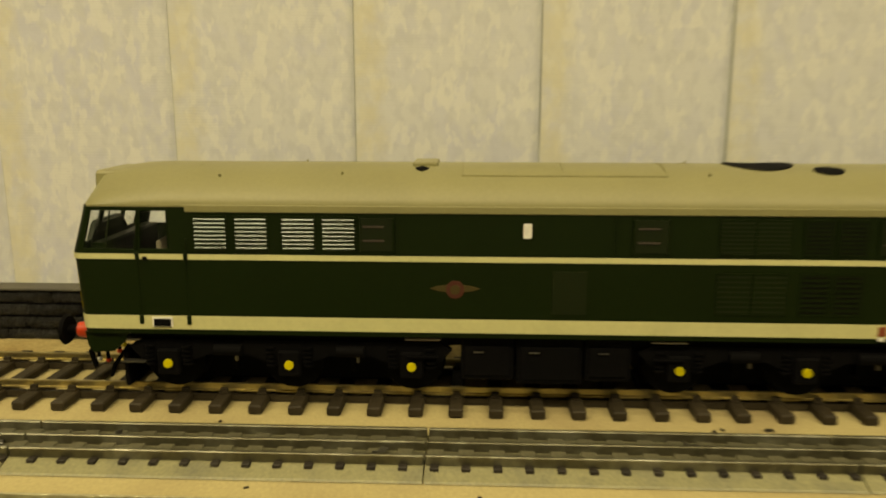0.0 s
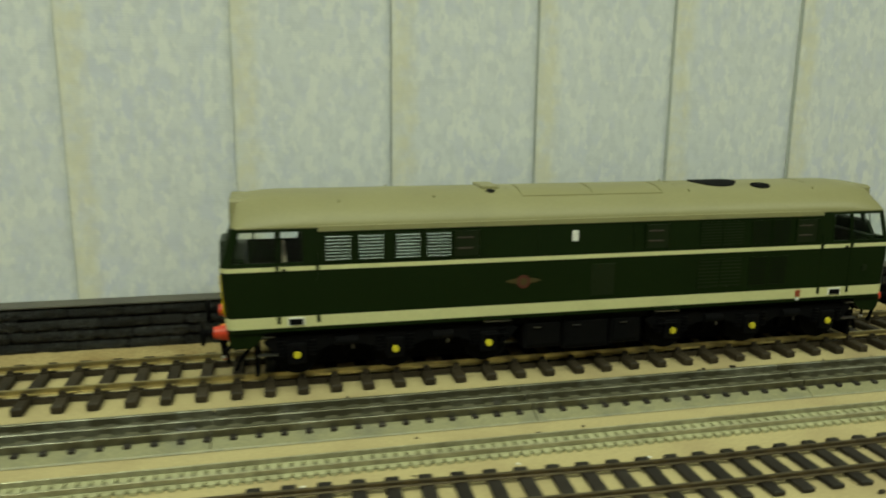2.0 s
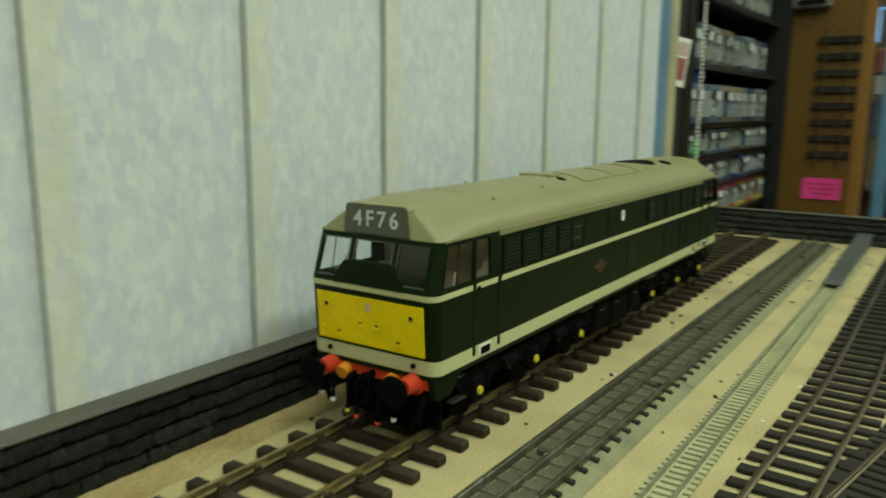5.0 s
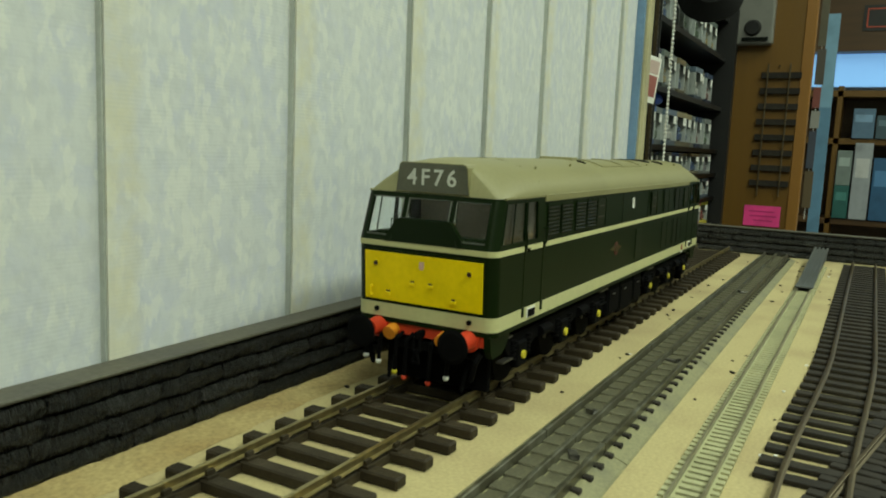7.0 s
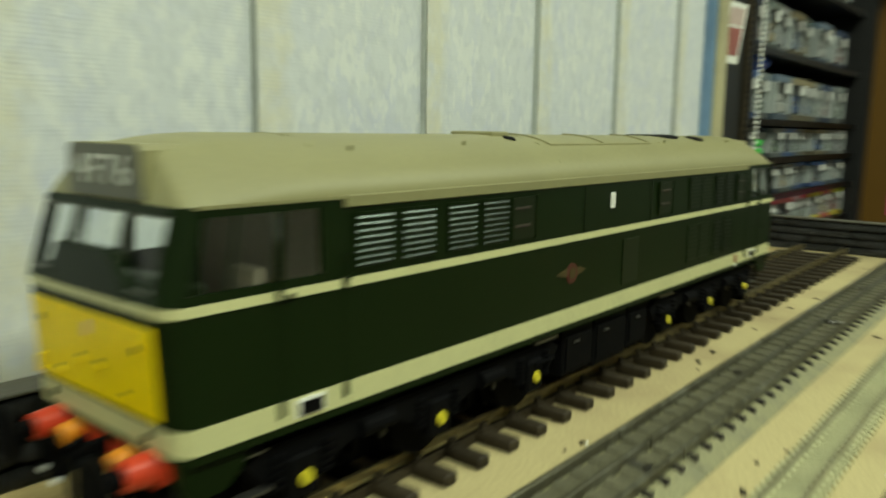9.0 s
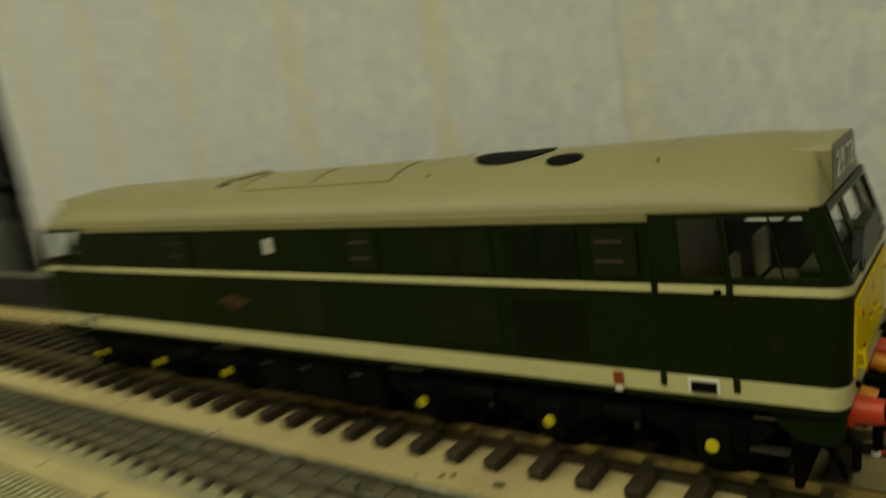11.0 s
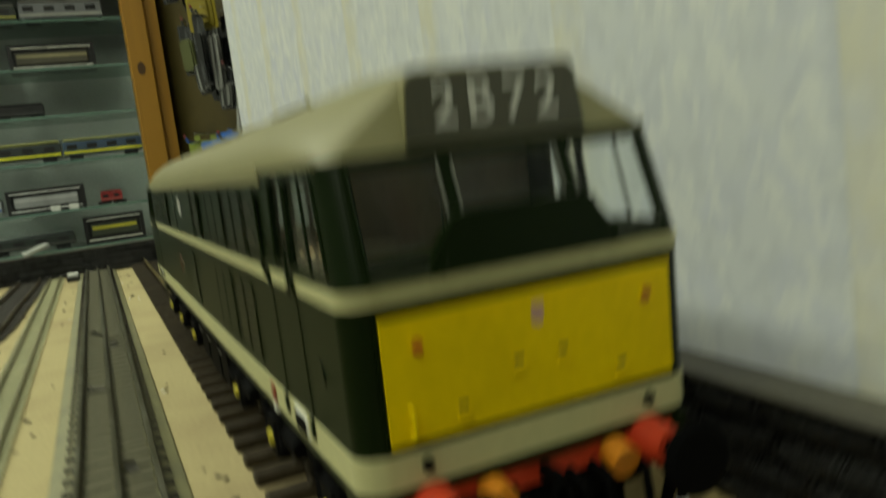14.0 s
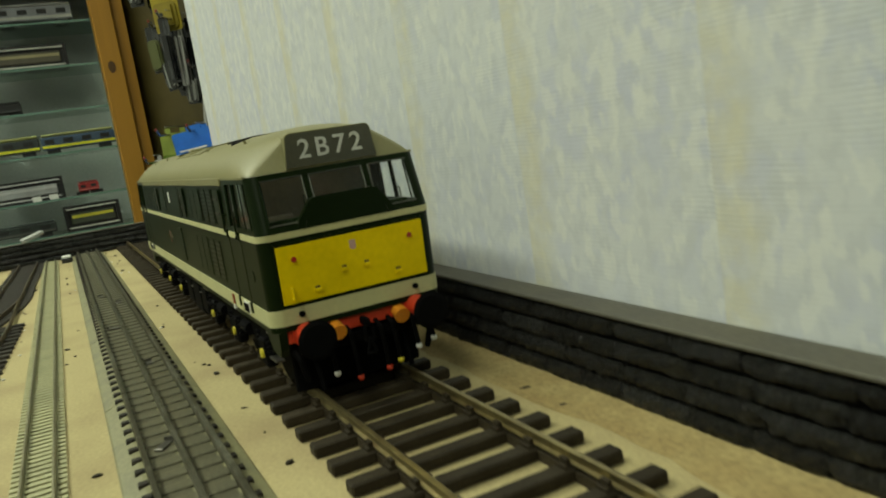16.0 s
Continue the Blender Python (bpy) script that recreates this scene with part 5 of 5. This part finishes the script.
structure("lintel", block(2.42, 2.50, -0.68, 0.47, 0.458, 1.45), DARKWOOD, "dark wooden lintel over the window", "lintel")
sign = thing("small_sign", "dark sign with a thin red outline", "sign", (2.4185, -0.115, 0.560))
part("plate", block(-0.002, 0, -0.06, 0.05, -0.04, 0.04), BLACKCARD, sign)
for a in ((-0.05, 0.04, 0.026, 0.030), (-0.05, 0.04, -0.030, -0.026), (-0.05, -0.046, -0.03, 0.03), (0.036, 0.04, -0.03, 0.03)):
    part("outline", block(-0.0035, -0.002, *a), paint(0.5, 0.08, 0.04), sign)
for y0, y1, z0, z1, c in ((-0.150, -0.108, -0.074, 0.03, (0.05, 0.22, 0.20)), (-0.150, -0.108, 0.0305, 0.14, (0.35, 0.42, 0.40)), (-0.205, -0.155, -0.074, 0.165, (0.62, 0.66, 0.72)),
                          (-0.262, -0.210, -0.074, 0.12, (0.06, 0.2, 0.42)), (-0.33, -0.27, -0.074, 0.15, (0.05, 0.25, 0.2)), (-0.44, -0.34, -0.074, 0.10, (0.1, 0.2, 0.45)),
                          (-0.200, -0.140, 0.1785, 0.27, (0.20, 0.34, 0.52)), (-0.300, -0.205, 0.1785, 0.25, (0.10, 0.17, 0.22)), (-0.40, -0.31, 0.1785, 0.29, (0.42, 0.42, 0.38))):
    b = thing("stock_box", "printed cardboard stock box on the display unit", "box", (2.33, 0.070, 0), group="boxes by the window")
    part("carton", block(-0.02, 0.06, y0, y1, z0 + 0.0005, z1, bevel=0.001), paint(*[v * 0.6 for v in c]), b)
    part("print_band", block(-0.0206, -0.02, y0 + 0.006, y1 - 0.006, z0 + (z1 - z0) * 0.55, z0 + (z1 - z0) * 0.8), paint(*[min(0.6, v * 1.1 + 0.03) for v in c]), b)

# ---- the shop beyond the left-hand end of the board ----
CX = -1.23
cabinet = thing("display_cabinet", "tall pine-framed display cabinet with glass shelves", "display cabinet", (CX, 0, 0))
part("post", block(-0.04, 0.0, 0.044, 0.083, -0.95, 0.500, bevel=0.002), PINE, cabinet, "knotted pine post")
part("side_board", block(-0.04, -0.012, 0.0835, 0.105, -0.95, 0.500), PINE, cabinet)
part("post", block(-0.04, 0.0, -1.00, -0.956, -0.95, 0.500), PINE, cabinet)
part("top_rail", block(-0.04, 0.0, -1.00, 0.083, 0.5005, 0.540), PINE, cabinet)
part("cornice", block(-0.22, 0.03, -1.02, 0.16, 0.5405, 0.610, bevel=0.004), DARKWOOD, cabinet, "dark stained cornice")
part("back_panel", block(-0.215, -0.205, -1.00, 0.083, -0.95, 0.54), CABBACK, cabinet, "pale grey back panel")
part("side_panel", block(-0.205, -0.0405, 0.075, 0.083, -0.95, 0.500), CABBACK, cabinet, "pale grey inner side")
CAB_Z = [-0.006, 0.064, 0.152, 0.234, 0.318, 0.402]
for z in CAB_Z:
    gs = part("glass_shelf", block(-0.200, -0.046, -0.955, 0.074, z - 0.0035, z), GREENGLASS, cabinet, "green-edged glass shelf")
    gs.visible_shadow = False
    part("polished_edge", block(-0.0458, -0.0445, -0.955, 0.074, z - 0.0038, z + 0.0003), SHELFGLASS, gs)
knot = bmesh.new()
bmesh.ops.create_circle(knot, cap_ends=True, segments=12, radius=1.0, matrix=Matrix.Translation((0.0008, 0.062, 0.300)) @ Euler((0, radians(90), 0)).to_matrix().to_4x4() @ Matrix.Diagonal((0.012, 0.007, 1, 1)))
part("knot", knot, DARKWOOD, cabinet)


def boxed_train(y0, y1, z, h, liner, inside, band):
    """A model in a black window box, its face towards +x."""
    t = thing("boxed_model", "model railway vehicle in a black window box", "boxed model", (CX - 0.075, 0, z + 0.0005), group="boxed models in the cabinet")
    part("tray", block(-0.045, -0.002, y0, y1, 0, h, bevel=0.001), BLACKCARD, t)
    e = 0.0045
    for a in ((y0, y1, 0, e), (y0, y1, h - e, h), (y0, y0 + e * 1.6, e, h - e), (y1 - e * 1.6, y1, e, h - e)):
        part("border", block(-0.002, 0.004, *a), BLACKCARD, t)
    for a in ((y0 + 0.006, y1 - 0.006, e * 1.1, e * 1.55), (y0 + 0.006, y1 - 0.006, h - e * 1.55, h - e * 1.1)):
        part("window_line", block(-0.001, 0.0048, *a), paint(*liner), t)
    v = block(-0.002, 0.002, y0 + 0.012, y1 - 0.012, h * 0.26, h * 0.70, bevel=0.0015)
    part("model", v, paint(*inside), t)
    part("model_band", block(0.002, 0.0026, y0 + 0.014, y1 - 0.014, h * 0.50, h * 0.62), paint(*band), t)
    return t


def loose_train(y0, y1, z, h, body, band, roof, category="model coach"):
    t = thing("model_vehicle", "loose model railway vehicle on a glass shelf", category, (CX - 0.09, 0, z + 0.0005), group="loose models in the cabinet")
    part("body", block(-0.014, 0.014, y0, y1, h * 0.22, h * 0.85, bevel=0.0012), paint(*body), t)
    part("roof", block(-0.013, 0.013, y0 + 0.001, y1 - 0.001, h * 0.852, h, bevel=0.0025), paint(*roof), t)
    part("waist_band", block(0.014, 0.0147, y0 + 0.001, y1 - 0.001, h * 0.30, h * 0.42), paint(*band), t)
    n = max(2, int((y1 - y0) / 0.03))
    for i in range(n):
        a = y0 + (y1 - y0) * (i + 0.2) / n
        part("window", block(0.014, 0.0148, a, a + (y1 - y0) * 0.5 / n, h * 0.5, h * 0.72), BLACKCARD, t)
    for a in (y0 + (y1 - y0) * 0.15, y0 + (y1 - y0) * 0.85):
        part("bogie", block(-0.010, 0.010, a - 0.012, a + 0.012, 0.0, h * 0.22), BLACKCARD, t)
    return t


boxed_train(-0.080, 0.026, CAB_Z[0], 0.050, (0.75, 0.75, 0.68), (0.05, 0.06, 0.04), (0.55, 0.5, 0.05))
loose_train(-0.244, -0.097, CAB_Z[0], 0.030, (0.03, 0.04, 0.035), (0.08, 0.08, 0.07), (0.05, 0.06, 0.06))
boxed_train(-0.198, -0.068, CAB_Z[1], 0.044, (0.8, 0.8, 0.78), (0.35, 0.36, 0.36), (0.5, 0.5, 0.5))
loose_train(-0.042, -0.004, CAB_Z[1], 0.026, (0.35, 0.03, 0.03), (0.5, 0.12, 0.1), (0.22, 0.03, 0.03), "model bus")
loose_train(-0.345, -0.206, CAB_Z[1], 0.036, (0.4, 0.42, 0.42), (0.1, 0.15, 0.3), (0.3, 0.3, 0.3))
loose_train(-0.091, 0.046, CAB_Z[2], 0.040, (0.06, 0.10, 0.16), (0.80, 0.78, 0.04), (0.30, 0.30, 0.12))
loose_train(-0.236, -0.094, CAB_Z[2], 0.040, (0.04, 0.05, 0.05), (0.80, 0.78, 0.04), (0.30, 0.30, 0.10))
loose_train(-0.378, -0.240, CAB_Z[2], 0.040, (0.06, 0.09, 0.06), (0.55, 0.52, 0.06), (0.2, 0.22, 0.1))
loose_train(-0.189, -0.110, CAB_Z[3], 0.028, (0.02, 0.02, 0.02), (0.05, 0.05, 0.05), (0.03, 0.03, 0.03), "model wagon")
loose_train(-0.353, -0.219, CAB_Z[3], 0.032, (0.06, 0.10, 0.06), (0.3, 0.3, 0.05), (0.1, 0.1, 0.08))
boxed_train(-0.152, -0.009, CAB_Z[4], 0.046, (0.78, 0.77, 0.7), (0.10, 0.09, 0.06), (0.34, 0.30, 0.16))
boxed_train(-0.328, -0.181, CAB_Z[4], 0.046, (0.5, 0.48, 0.3), (0.15, 0.16, 0.1), (0.4, 0.38, 0.1))
loose_train(-0.122, 0.016, CAB_Z[5], 0.042, (0.30, 0.31, 0.33), (0.55, 0.55, 0.5), (0.42, 0.42, 0.40))
loose_train(-0.269, -0.126, CAB_Z[5], 0.036, (0.05, 0.06, 0.05), (0.5, 0.48, 0.1), (0.4, 0.4, 0.36))
for y in (-0.12, -0.09, -0.31):
    tk = thing("price_ticket", "small white price ticket on a glass shelf", "ticket", (CX - 0.052, y, CAB_Z[1] + 0.0004 if y > -0.2 else CAB_Z[0] + 0.0004), group="tickets in the cabinet")
    part("ticket", block(-0.001, 0.001, -0.008, 0.008, 0, 0.010), WHITE, tk)
topbox = thing("storage_box", "pale grey storage box on top of the cabinet", "box", (CX - 0.1, -0.18, 0.6105))
part("carton", block(-0.08, 0.08, -0.14, 0.12, 0, 0.10, bevel=0.002), paint(0.4, 0.4, 0.38), topbox)
part("lid_edge", block(-0.083, 0.083, -0.143, 0.123, 0.075, 0.082), paint(0.3, 0.3, 0.28), topbox)


# pegboard set across the corner, with hanging packets
pegboard = tagged(new("pegboard"), "white pegboard set across the corner", "pegboard", kind="structure")
pegboard.matrix_world = Matrix.Translation((-1.10, 0.292, -0.010)) @ pose(0, 0, 0, rz=45)
part("panel", block(-0.055, 0.62, 0.0, 0.012, -0.95, 1.20), PEG, pegboard)
part("side_boarding", block(-0.288, -0.0555, 0.0, 0.012, -0.95, 1.20), paint(0.085, 0.065, 0.018), pegboard, "olive brown boarding beside the pegboard")
hole = bmesh.new()
bmesh.ops.create_circle(hole, cap_ends=True, segments=8, radius=0.003, matrix=Euler((radians(90), 0, 0)).to_matrix().to_4x4())
me = finish(hole, "peg_hole", BLACKCARD)
for i in range(14):
    for j in range(12):
        ob = new("peg_hole", me)
        ob.parent = pegboard
        ob.location = (-0.03 + i * 0.045, -0.0006, -0.02 + j * 0.05)

# packet plastics whose upright highlights are part of the colour
CLEAR = painted_shine_material("clear_blister_painted_shine", (0.012, 0.013, 0.012), (0.24, 0.245, 0.225))
DARKPACK = painted_shine_material("dark_blister_painted_shine", (0.006, 0.007, 0.008), (0.055, 0.058, 0.06), (170, 170, 14))


def hook(s, z, length=0.19):
    h = thing("display_hook", "chrome wire display hook with a red tip on the pegboard", "hook", group="hooks on the pegboard")
    h.matrix_world = pegboard.matrix_world @ Matrix.Translation((s, 0, z))
    part("wire", bent([(0, 0, 0), (0, -length, 0.004), (0, -length - 0.006, 0.012)], 0.0026, 8), CHROME, h)
    part("upper_wire", rod((0, 0, 0.016), (0, -length * 0.9, 0.018), 0.0013, n=6), CHROME, h)
    part("tip", rod((0, -length - 0.005, 0.010), (0, -length - 0.008, 0.016), 0.0022, n=8), paint(0.30, 0.05, 0.04), h)
    return h


def packet(s, dist, ztop, w, h, card, front, label, tilt=0.0, round_=False, bars=False):
    """A packet hung on a hook, its face along the hook."""
    t = thing("hanging_packet", label, "packet", group="packets on the pegboard")
    t.matrix_world = pegboard.matrix_world @ Matrix.Translation((s, -dist, ztop)) @ pose(0, 0, 0, rx=2, ry=tilt, rz=0)
    part("backing_card", prism(rounded(-w / 2, w / 2, -h, 0.012, min(w, h) * 0.08), "y", -0.0006, 0.0006), card, t)
    bm = prism(rounded(-w * 0.42, w * 0.42, -h * 0.95, -h * 0.18, min(w, h) * (0.3 if round_ else 0.14)), "y", -0.010, -0.0006)
    rim = [e for e in bm.edges if all(v.co.y < -0.009 for v in e.verts)]
    bmesh.ops.bevel(bm, geom=rim, offset=min(w, h) * 0.10, segments=2, affect="EDGES")
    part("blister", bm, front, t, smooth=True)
    part("hanger_tab", prism(rounded(-w * 0.16, w * 0.16, 0.0122, 0.020, min(w, 0.012) * 0.2), "y", -0.0005, 0.0005), card, t)
    if bars:
        for k, (a, b) in enumerate(((-0.34, 0.25), (-0.34, 0.05), (-0.3, 0.3))):
            part("writing_bar", block(w * a, w * b, -0.0108, -0.0101, -h * (0.42 + 0.16 * k), -h * (0.37 + 0.16 * k)), WHITE, t)
    return t


BLUEP = paint(0.02, 0.16, 0.62, 0.35)
# strongest painted shine, for the clear tubes and silvery strips
BRIGHT = painted_shine_material("clear_strip_painted_shine", (0.05, 0.05, 0.047), (0.62, 0.62, 0.58), (330, 330, 7))
rp = random.Random(11)
hook(-0.020, 0.154)
for k in range(4):
    packet(-0.020, 0.178 - k * 0.024, 0.148, 0.098, 0.052, BLUEP if k < 2 else paint(0.42, 0.46, 0.5), BLUEP if k < 2 else CLEAR, "bright blue printed packet hanging on a hook", tilt=-4 + 2 * k, bars=(k == 0))
hook(-0.050, 0.400)
packet(-0.050, 0.15, 0.396, 0.055, 0.060, paint(0.36, 0.28, 0.02), paint(0.26, 0.2, 0.02), "yellow carded packet hanging on a hook")
hook(-0.035, 0.350)
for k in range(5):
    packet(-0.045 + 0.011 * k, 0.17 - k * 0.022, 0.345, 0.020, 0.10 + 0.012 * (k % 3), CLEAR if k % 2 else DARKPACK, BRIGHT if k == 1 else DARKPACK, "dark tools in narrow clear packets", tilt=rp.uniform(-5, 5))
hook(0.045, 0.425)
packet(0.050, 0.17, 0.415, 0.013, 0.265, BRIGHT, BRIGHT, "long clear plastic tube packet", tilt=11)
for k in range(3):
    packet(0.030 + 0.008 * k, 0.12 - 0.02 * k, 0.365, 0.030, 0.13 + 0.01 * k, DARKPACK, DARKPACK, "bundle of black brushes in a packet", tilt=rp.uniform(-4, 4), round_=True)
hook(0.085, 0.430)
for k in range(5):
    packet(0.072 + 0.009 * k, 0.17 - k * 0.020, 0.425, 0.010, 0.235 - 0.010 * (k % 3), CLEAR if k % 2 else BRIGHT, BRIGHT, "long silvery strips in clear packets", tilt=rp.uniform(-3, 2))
hook(0.130, 0.430)
for k in range(3):
    packet(0.128 + 0.012 * k, 0.16 - k * 0.03, 0.425, 0.032, 0.28, DARKPACK, DARKPACK, "black carded packet hanging on a hook", tilt=rp.uniform(-2, 2))
for hx, hz in ((-0.030, 0.565), (0.035, 0.575), (0.100, 0.585)):
    hook(hx, hz)
    for k in range(3):
        packet(hx, 0.17 - k * 0.03, hz - 0.004, 0.055, 0.10 + 0.01 * k, DARKPACK if k % 2 else CLEAR, BRIGHT if (k + int(hx * 100)) % 3 == 0 else DARKPACK, "black and silver blister packet", tilt=rp.uniform(-4, 4))
hook(0.205, 0.435)
for k in range(3):
    packet(0.195 + 0.014 * k, 0.16 - k * 0.03, 0.431, 0.050, 0.30, DARKPACK, DARKPACK if k else CLEAR, "black carded packet hanging on a hook", tilt=rp.uniform(-2, 2))
hook(0.210, 0.130)
for k in range(2):
    packet(0.205 + 0.02 * k, 0.16 - k * 0.03, 0.126, 0.060, 0.14, DARKPACK, DARKPACK, "black carded packet hanging on a hook", tilt=rp.uniform(-3, 3))
hook(0.110, 0.185)
for k in range(4):
    packet(0.105 + 0.012 * k, 0.17 - k * 0.028, 0.181 - 0.01 * k, 0.060, 0.085, DARKPACK, DARKPACK if k else CLEAR, "black carded packet hanging on a hook", tilt=rp.uniform(-5, 5))
hook(0.0, 0.082)
BROWNBAG = paint(0.24, 0.185, 0.14, 0.12)
for k in range(3):
    packet(-0.02 + 0.035 * k, 0.17 - k * 0.025, 0.078, 0.062, 0.125, paint(0.26, 0.20, 0.15), BROWNBAG if k < 2 else CLEAR, "brown carded packet hanging on a hook", tilt=rp.uniform(-4, 4))
hook(0.105, 0.075)
for k in range(3):
    packet(0.105, 0.17 - k * 0.03, 0.071, 0.060, 0.115, DARKPACK, BRIGHT if k == 1 else CLEAR, "silver part in a clear packet", round_=True)
hook(-0.085, 0.155)
for k in range(3):
    packet(-0.090 + 0.010 * k, 0.16 - k * 0.03, 0.150, 0.036, 0.15, paint(0.24, 0.30, 0.05), CLEAR if k == 1 else paint(0.12, 0.19, 0.03, 0.15), "yellow-green carded packet hanging on a hook", tilt=rp.uniform(-3, 3))
hook(-0.122, 0.110)
packet(-0.122, 0.155, 0.106, 0.026, 0.12, paint(0.45, 0.45, 0.42), BRIGHT, "white carded packet hanging on a hook")

OLIVEPACK = paint(0.10, 0.11, 0.04, 0.3)
for hx, hz, ln, front, card in ((-0.085, 0.345, 0.070, OLIVEPACK, DARKPACK), (-0.065, 0.300, 0.060, CLEAR, DARKPACK), (-0.100, 0.480, 0.085, CLEAR, DARKPACK), (-0.020, 0.265, 0.055, CLEAR, DARKPACK)):
    hook(hx, hz, 0.15)
    for k in range(3):
        packet(hx + 0.009 * (k - 1), 0.14 - k * 0.03, hz - 0.004, 0.030, ln + 0.010 * k, card, front if k != 1 else DARKPACK, "small dark carded packet hanging on a hook", tilt=rp.uniform(-6, 6), round_=True)

# ---- small things on the board ----
stop_ = thing("buffer_stop", "small red buffer stop at the end of a track", "buffer stop", (BOARD_X0 + 0.030, -0.1830, 0.0))
part("beam", block(-0.003, 0.002, -0.014, 0.014, 0.016, 0.022, bevel=0.0006), paint(0.35, 0.03, 0.03), stop_)
for y in (-0.009, 0.009):
    part("post", block(-0.002, 0.001, y - 0.0015, y + 0.0015, 0.0002, 0.016), BLACKCARD, stop_)
bit = thing("rail_offcut", "loose silvery offcut leaning on the end parapet", "offcut", (-0.632, -0.1205, PH + 0.0052))
bit.rotation_euler = (0, radians(14), radians(-55))
part("strip", block(-0.014, 0.014, -0.0045, 0.0045, -0.0015, 0.0030, bevel=0.0008), paint(0.45, 0.46, 0.44), bit)
bit = thing("small_truck", "tiny black truck chassis with a white top on the board", "truck chassis", (-0.585, -0.0885, 0.0002))
part("chassis", block(-0.011, 0.011, -0.006, 0.006, 0, 0.005, bevel=0.0006), BLACKCARD, bit)
part("top", block(-0.006, 0.008, -0.005, 0.005, 0.0052, 0.008, bevel=0.0006), WHITE, bit)

# brown scatter along the near edge, one uneven sheet
bm = bmesh.new()
n = 300
rs = random.Random(5)
prev = None
for i in range(n + 1):
    x = BOARD_X0 + 0.016 + (BOARD_X1 - BOARD_X0 - 0.034) * i / n
    y1 = -0.2180 + 0.0035 * noise.noise((x * 22, 0.3, 0)) + 0.002 * noise.noise((x * 90, 0.7, 0)) + rs.uniform(-0.0004, 0.0004)
    row = [bm.verts.new((x, BOARD_Y0 + 0.0005, 0.0040 + rs.uniform(0, 0.002))), bm.verts.new((x, -0.231, 0.003 + rs.uniform(0, 0.0015))), bm.verts.new((x, y1 - 0.003, 0.0016)), bm.verts.new((x, y1, 0.0001))]
    if prev:
        for k in range(3):
            bm.faces.new((prev[k], row[k], row[k + 1], prev[k + 1]))
    prev = row
tagged(new("scatter_strip", finish(bm, "scatter_strip", SAND, True)), "brown scatter material along the board edge", "scatter", kind="stuff")

# thin sheet along the foot of the parapet, browner and darker than the board
bm = bmesh.new()
prev = None
for i in range(n + 1):
    x = BOARD_X0 + 0.016 + (BOARD_X1 - BOARD_X0 - 0.034) * i / n
    y0 = 0.0385 + 0.004 * noise.noise((x * 18, 2.3, 0)) + 0.002 * noise.noise((x * 80, 2.7, 0))
    row = [bm.verts.new((x, y0, 0.00015)), bm.verts.new((x, y0 + 0.004, 0.0005 + rs.uniform(0, 0.0003))), bm.verts.new((x, 0.0560, 0.0009 + rs.uniform(0, 0.0006)))]
    if prev:
        for k in range(2):
            bm.faces.new((prev[k], row[k], row[k + 1], prev[k + 1]))
    prev = row
TAN = material("mottled_tan", (0.37, 0.285, 0.125), 0.95, grain=600, vary=0.25, patch=40, patch_vary=0.2, second=(0.25, 0.165, 0.06), bump=0.5)
tagged(new("tan_strip", finish(bm, "tan_strip", TAN, True)), "thin mottled tan sheet along the foot of the parapet", "dust", kind="stuff")

# crumbs and specks lying about
def specks(name, count, mat, size, seed, label):
    rr = random.Random(seed)
    bm = bmesh.new()
    for i in range(count):
        x = rr.uniform(BOARD_X0 + 0.03, BOARD_X1 - 0.03)
        y = rr.choice((rr.uniform(-0.098, -0.086), rr.uniform(-0.128, -0.117), rr.uniform(-0.046, -0.037), rr.uniform(0.036, 0.053), rr.uniform(-0.178, -0.169)))
        r = rr.uniform(0.4, 1.0) * size
        bmesh.ops.create_icosphere(bm, subdivisions=1, radius=1.0, matrix=Matrix.Translation((x, y, r * 0.4)) @ Matrix.Rotation(rr.uniform(0, 6), 4, "Z") @ Matrix.Diagonal((r * rr.uniform(0.8, 2.2), r, r * 0.5, 1)))
    tagged(new(name, finish(bm, name, mat)), label, "debris", kind="stuff")


specks("dark_crumbs", 90, SLEEPER, 0.0013, 3, "dark crumbs scattered on the board")
def clip(x, y, z, turn, length):
    c = thing("steel_clip", "small loose steel clip lying on the old track", "clip", (x, y, z), group="loose clips")
    c.rotation_euler = (0, 0, radians(turn))
    bm = block(-length / 2, length / 2, -0.0016, 0.0016, 0.0, 0.0006, bevel=0.0002)
    cuboid(bm, -length / 2, -length / 2 + 0.0008, -0.0016, 0.0016, 0.0006, 0.0018)
    part("plate", bm, STEEL, c)


for x, off, turn, length in ((-0.20, -0.004, 25, 0.008), (-0.155, 0.004, -15, 0.006), (-0.06, -0.0045, 70, 0.007), (0.05, 0.004, 10, 0.006), (0.17, -0.004, -35, 0.008), (0.28, 0.0035, 50, 0.007), (0.33, -0.004, 5, 0.006)):
    clip(x, TY + off, 0.0041, turn, length)
specks("white_crumbs", 16, WHITE, 0.0011, 4, "white crumbs scattered on the board")
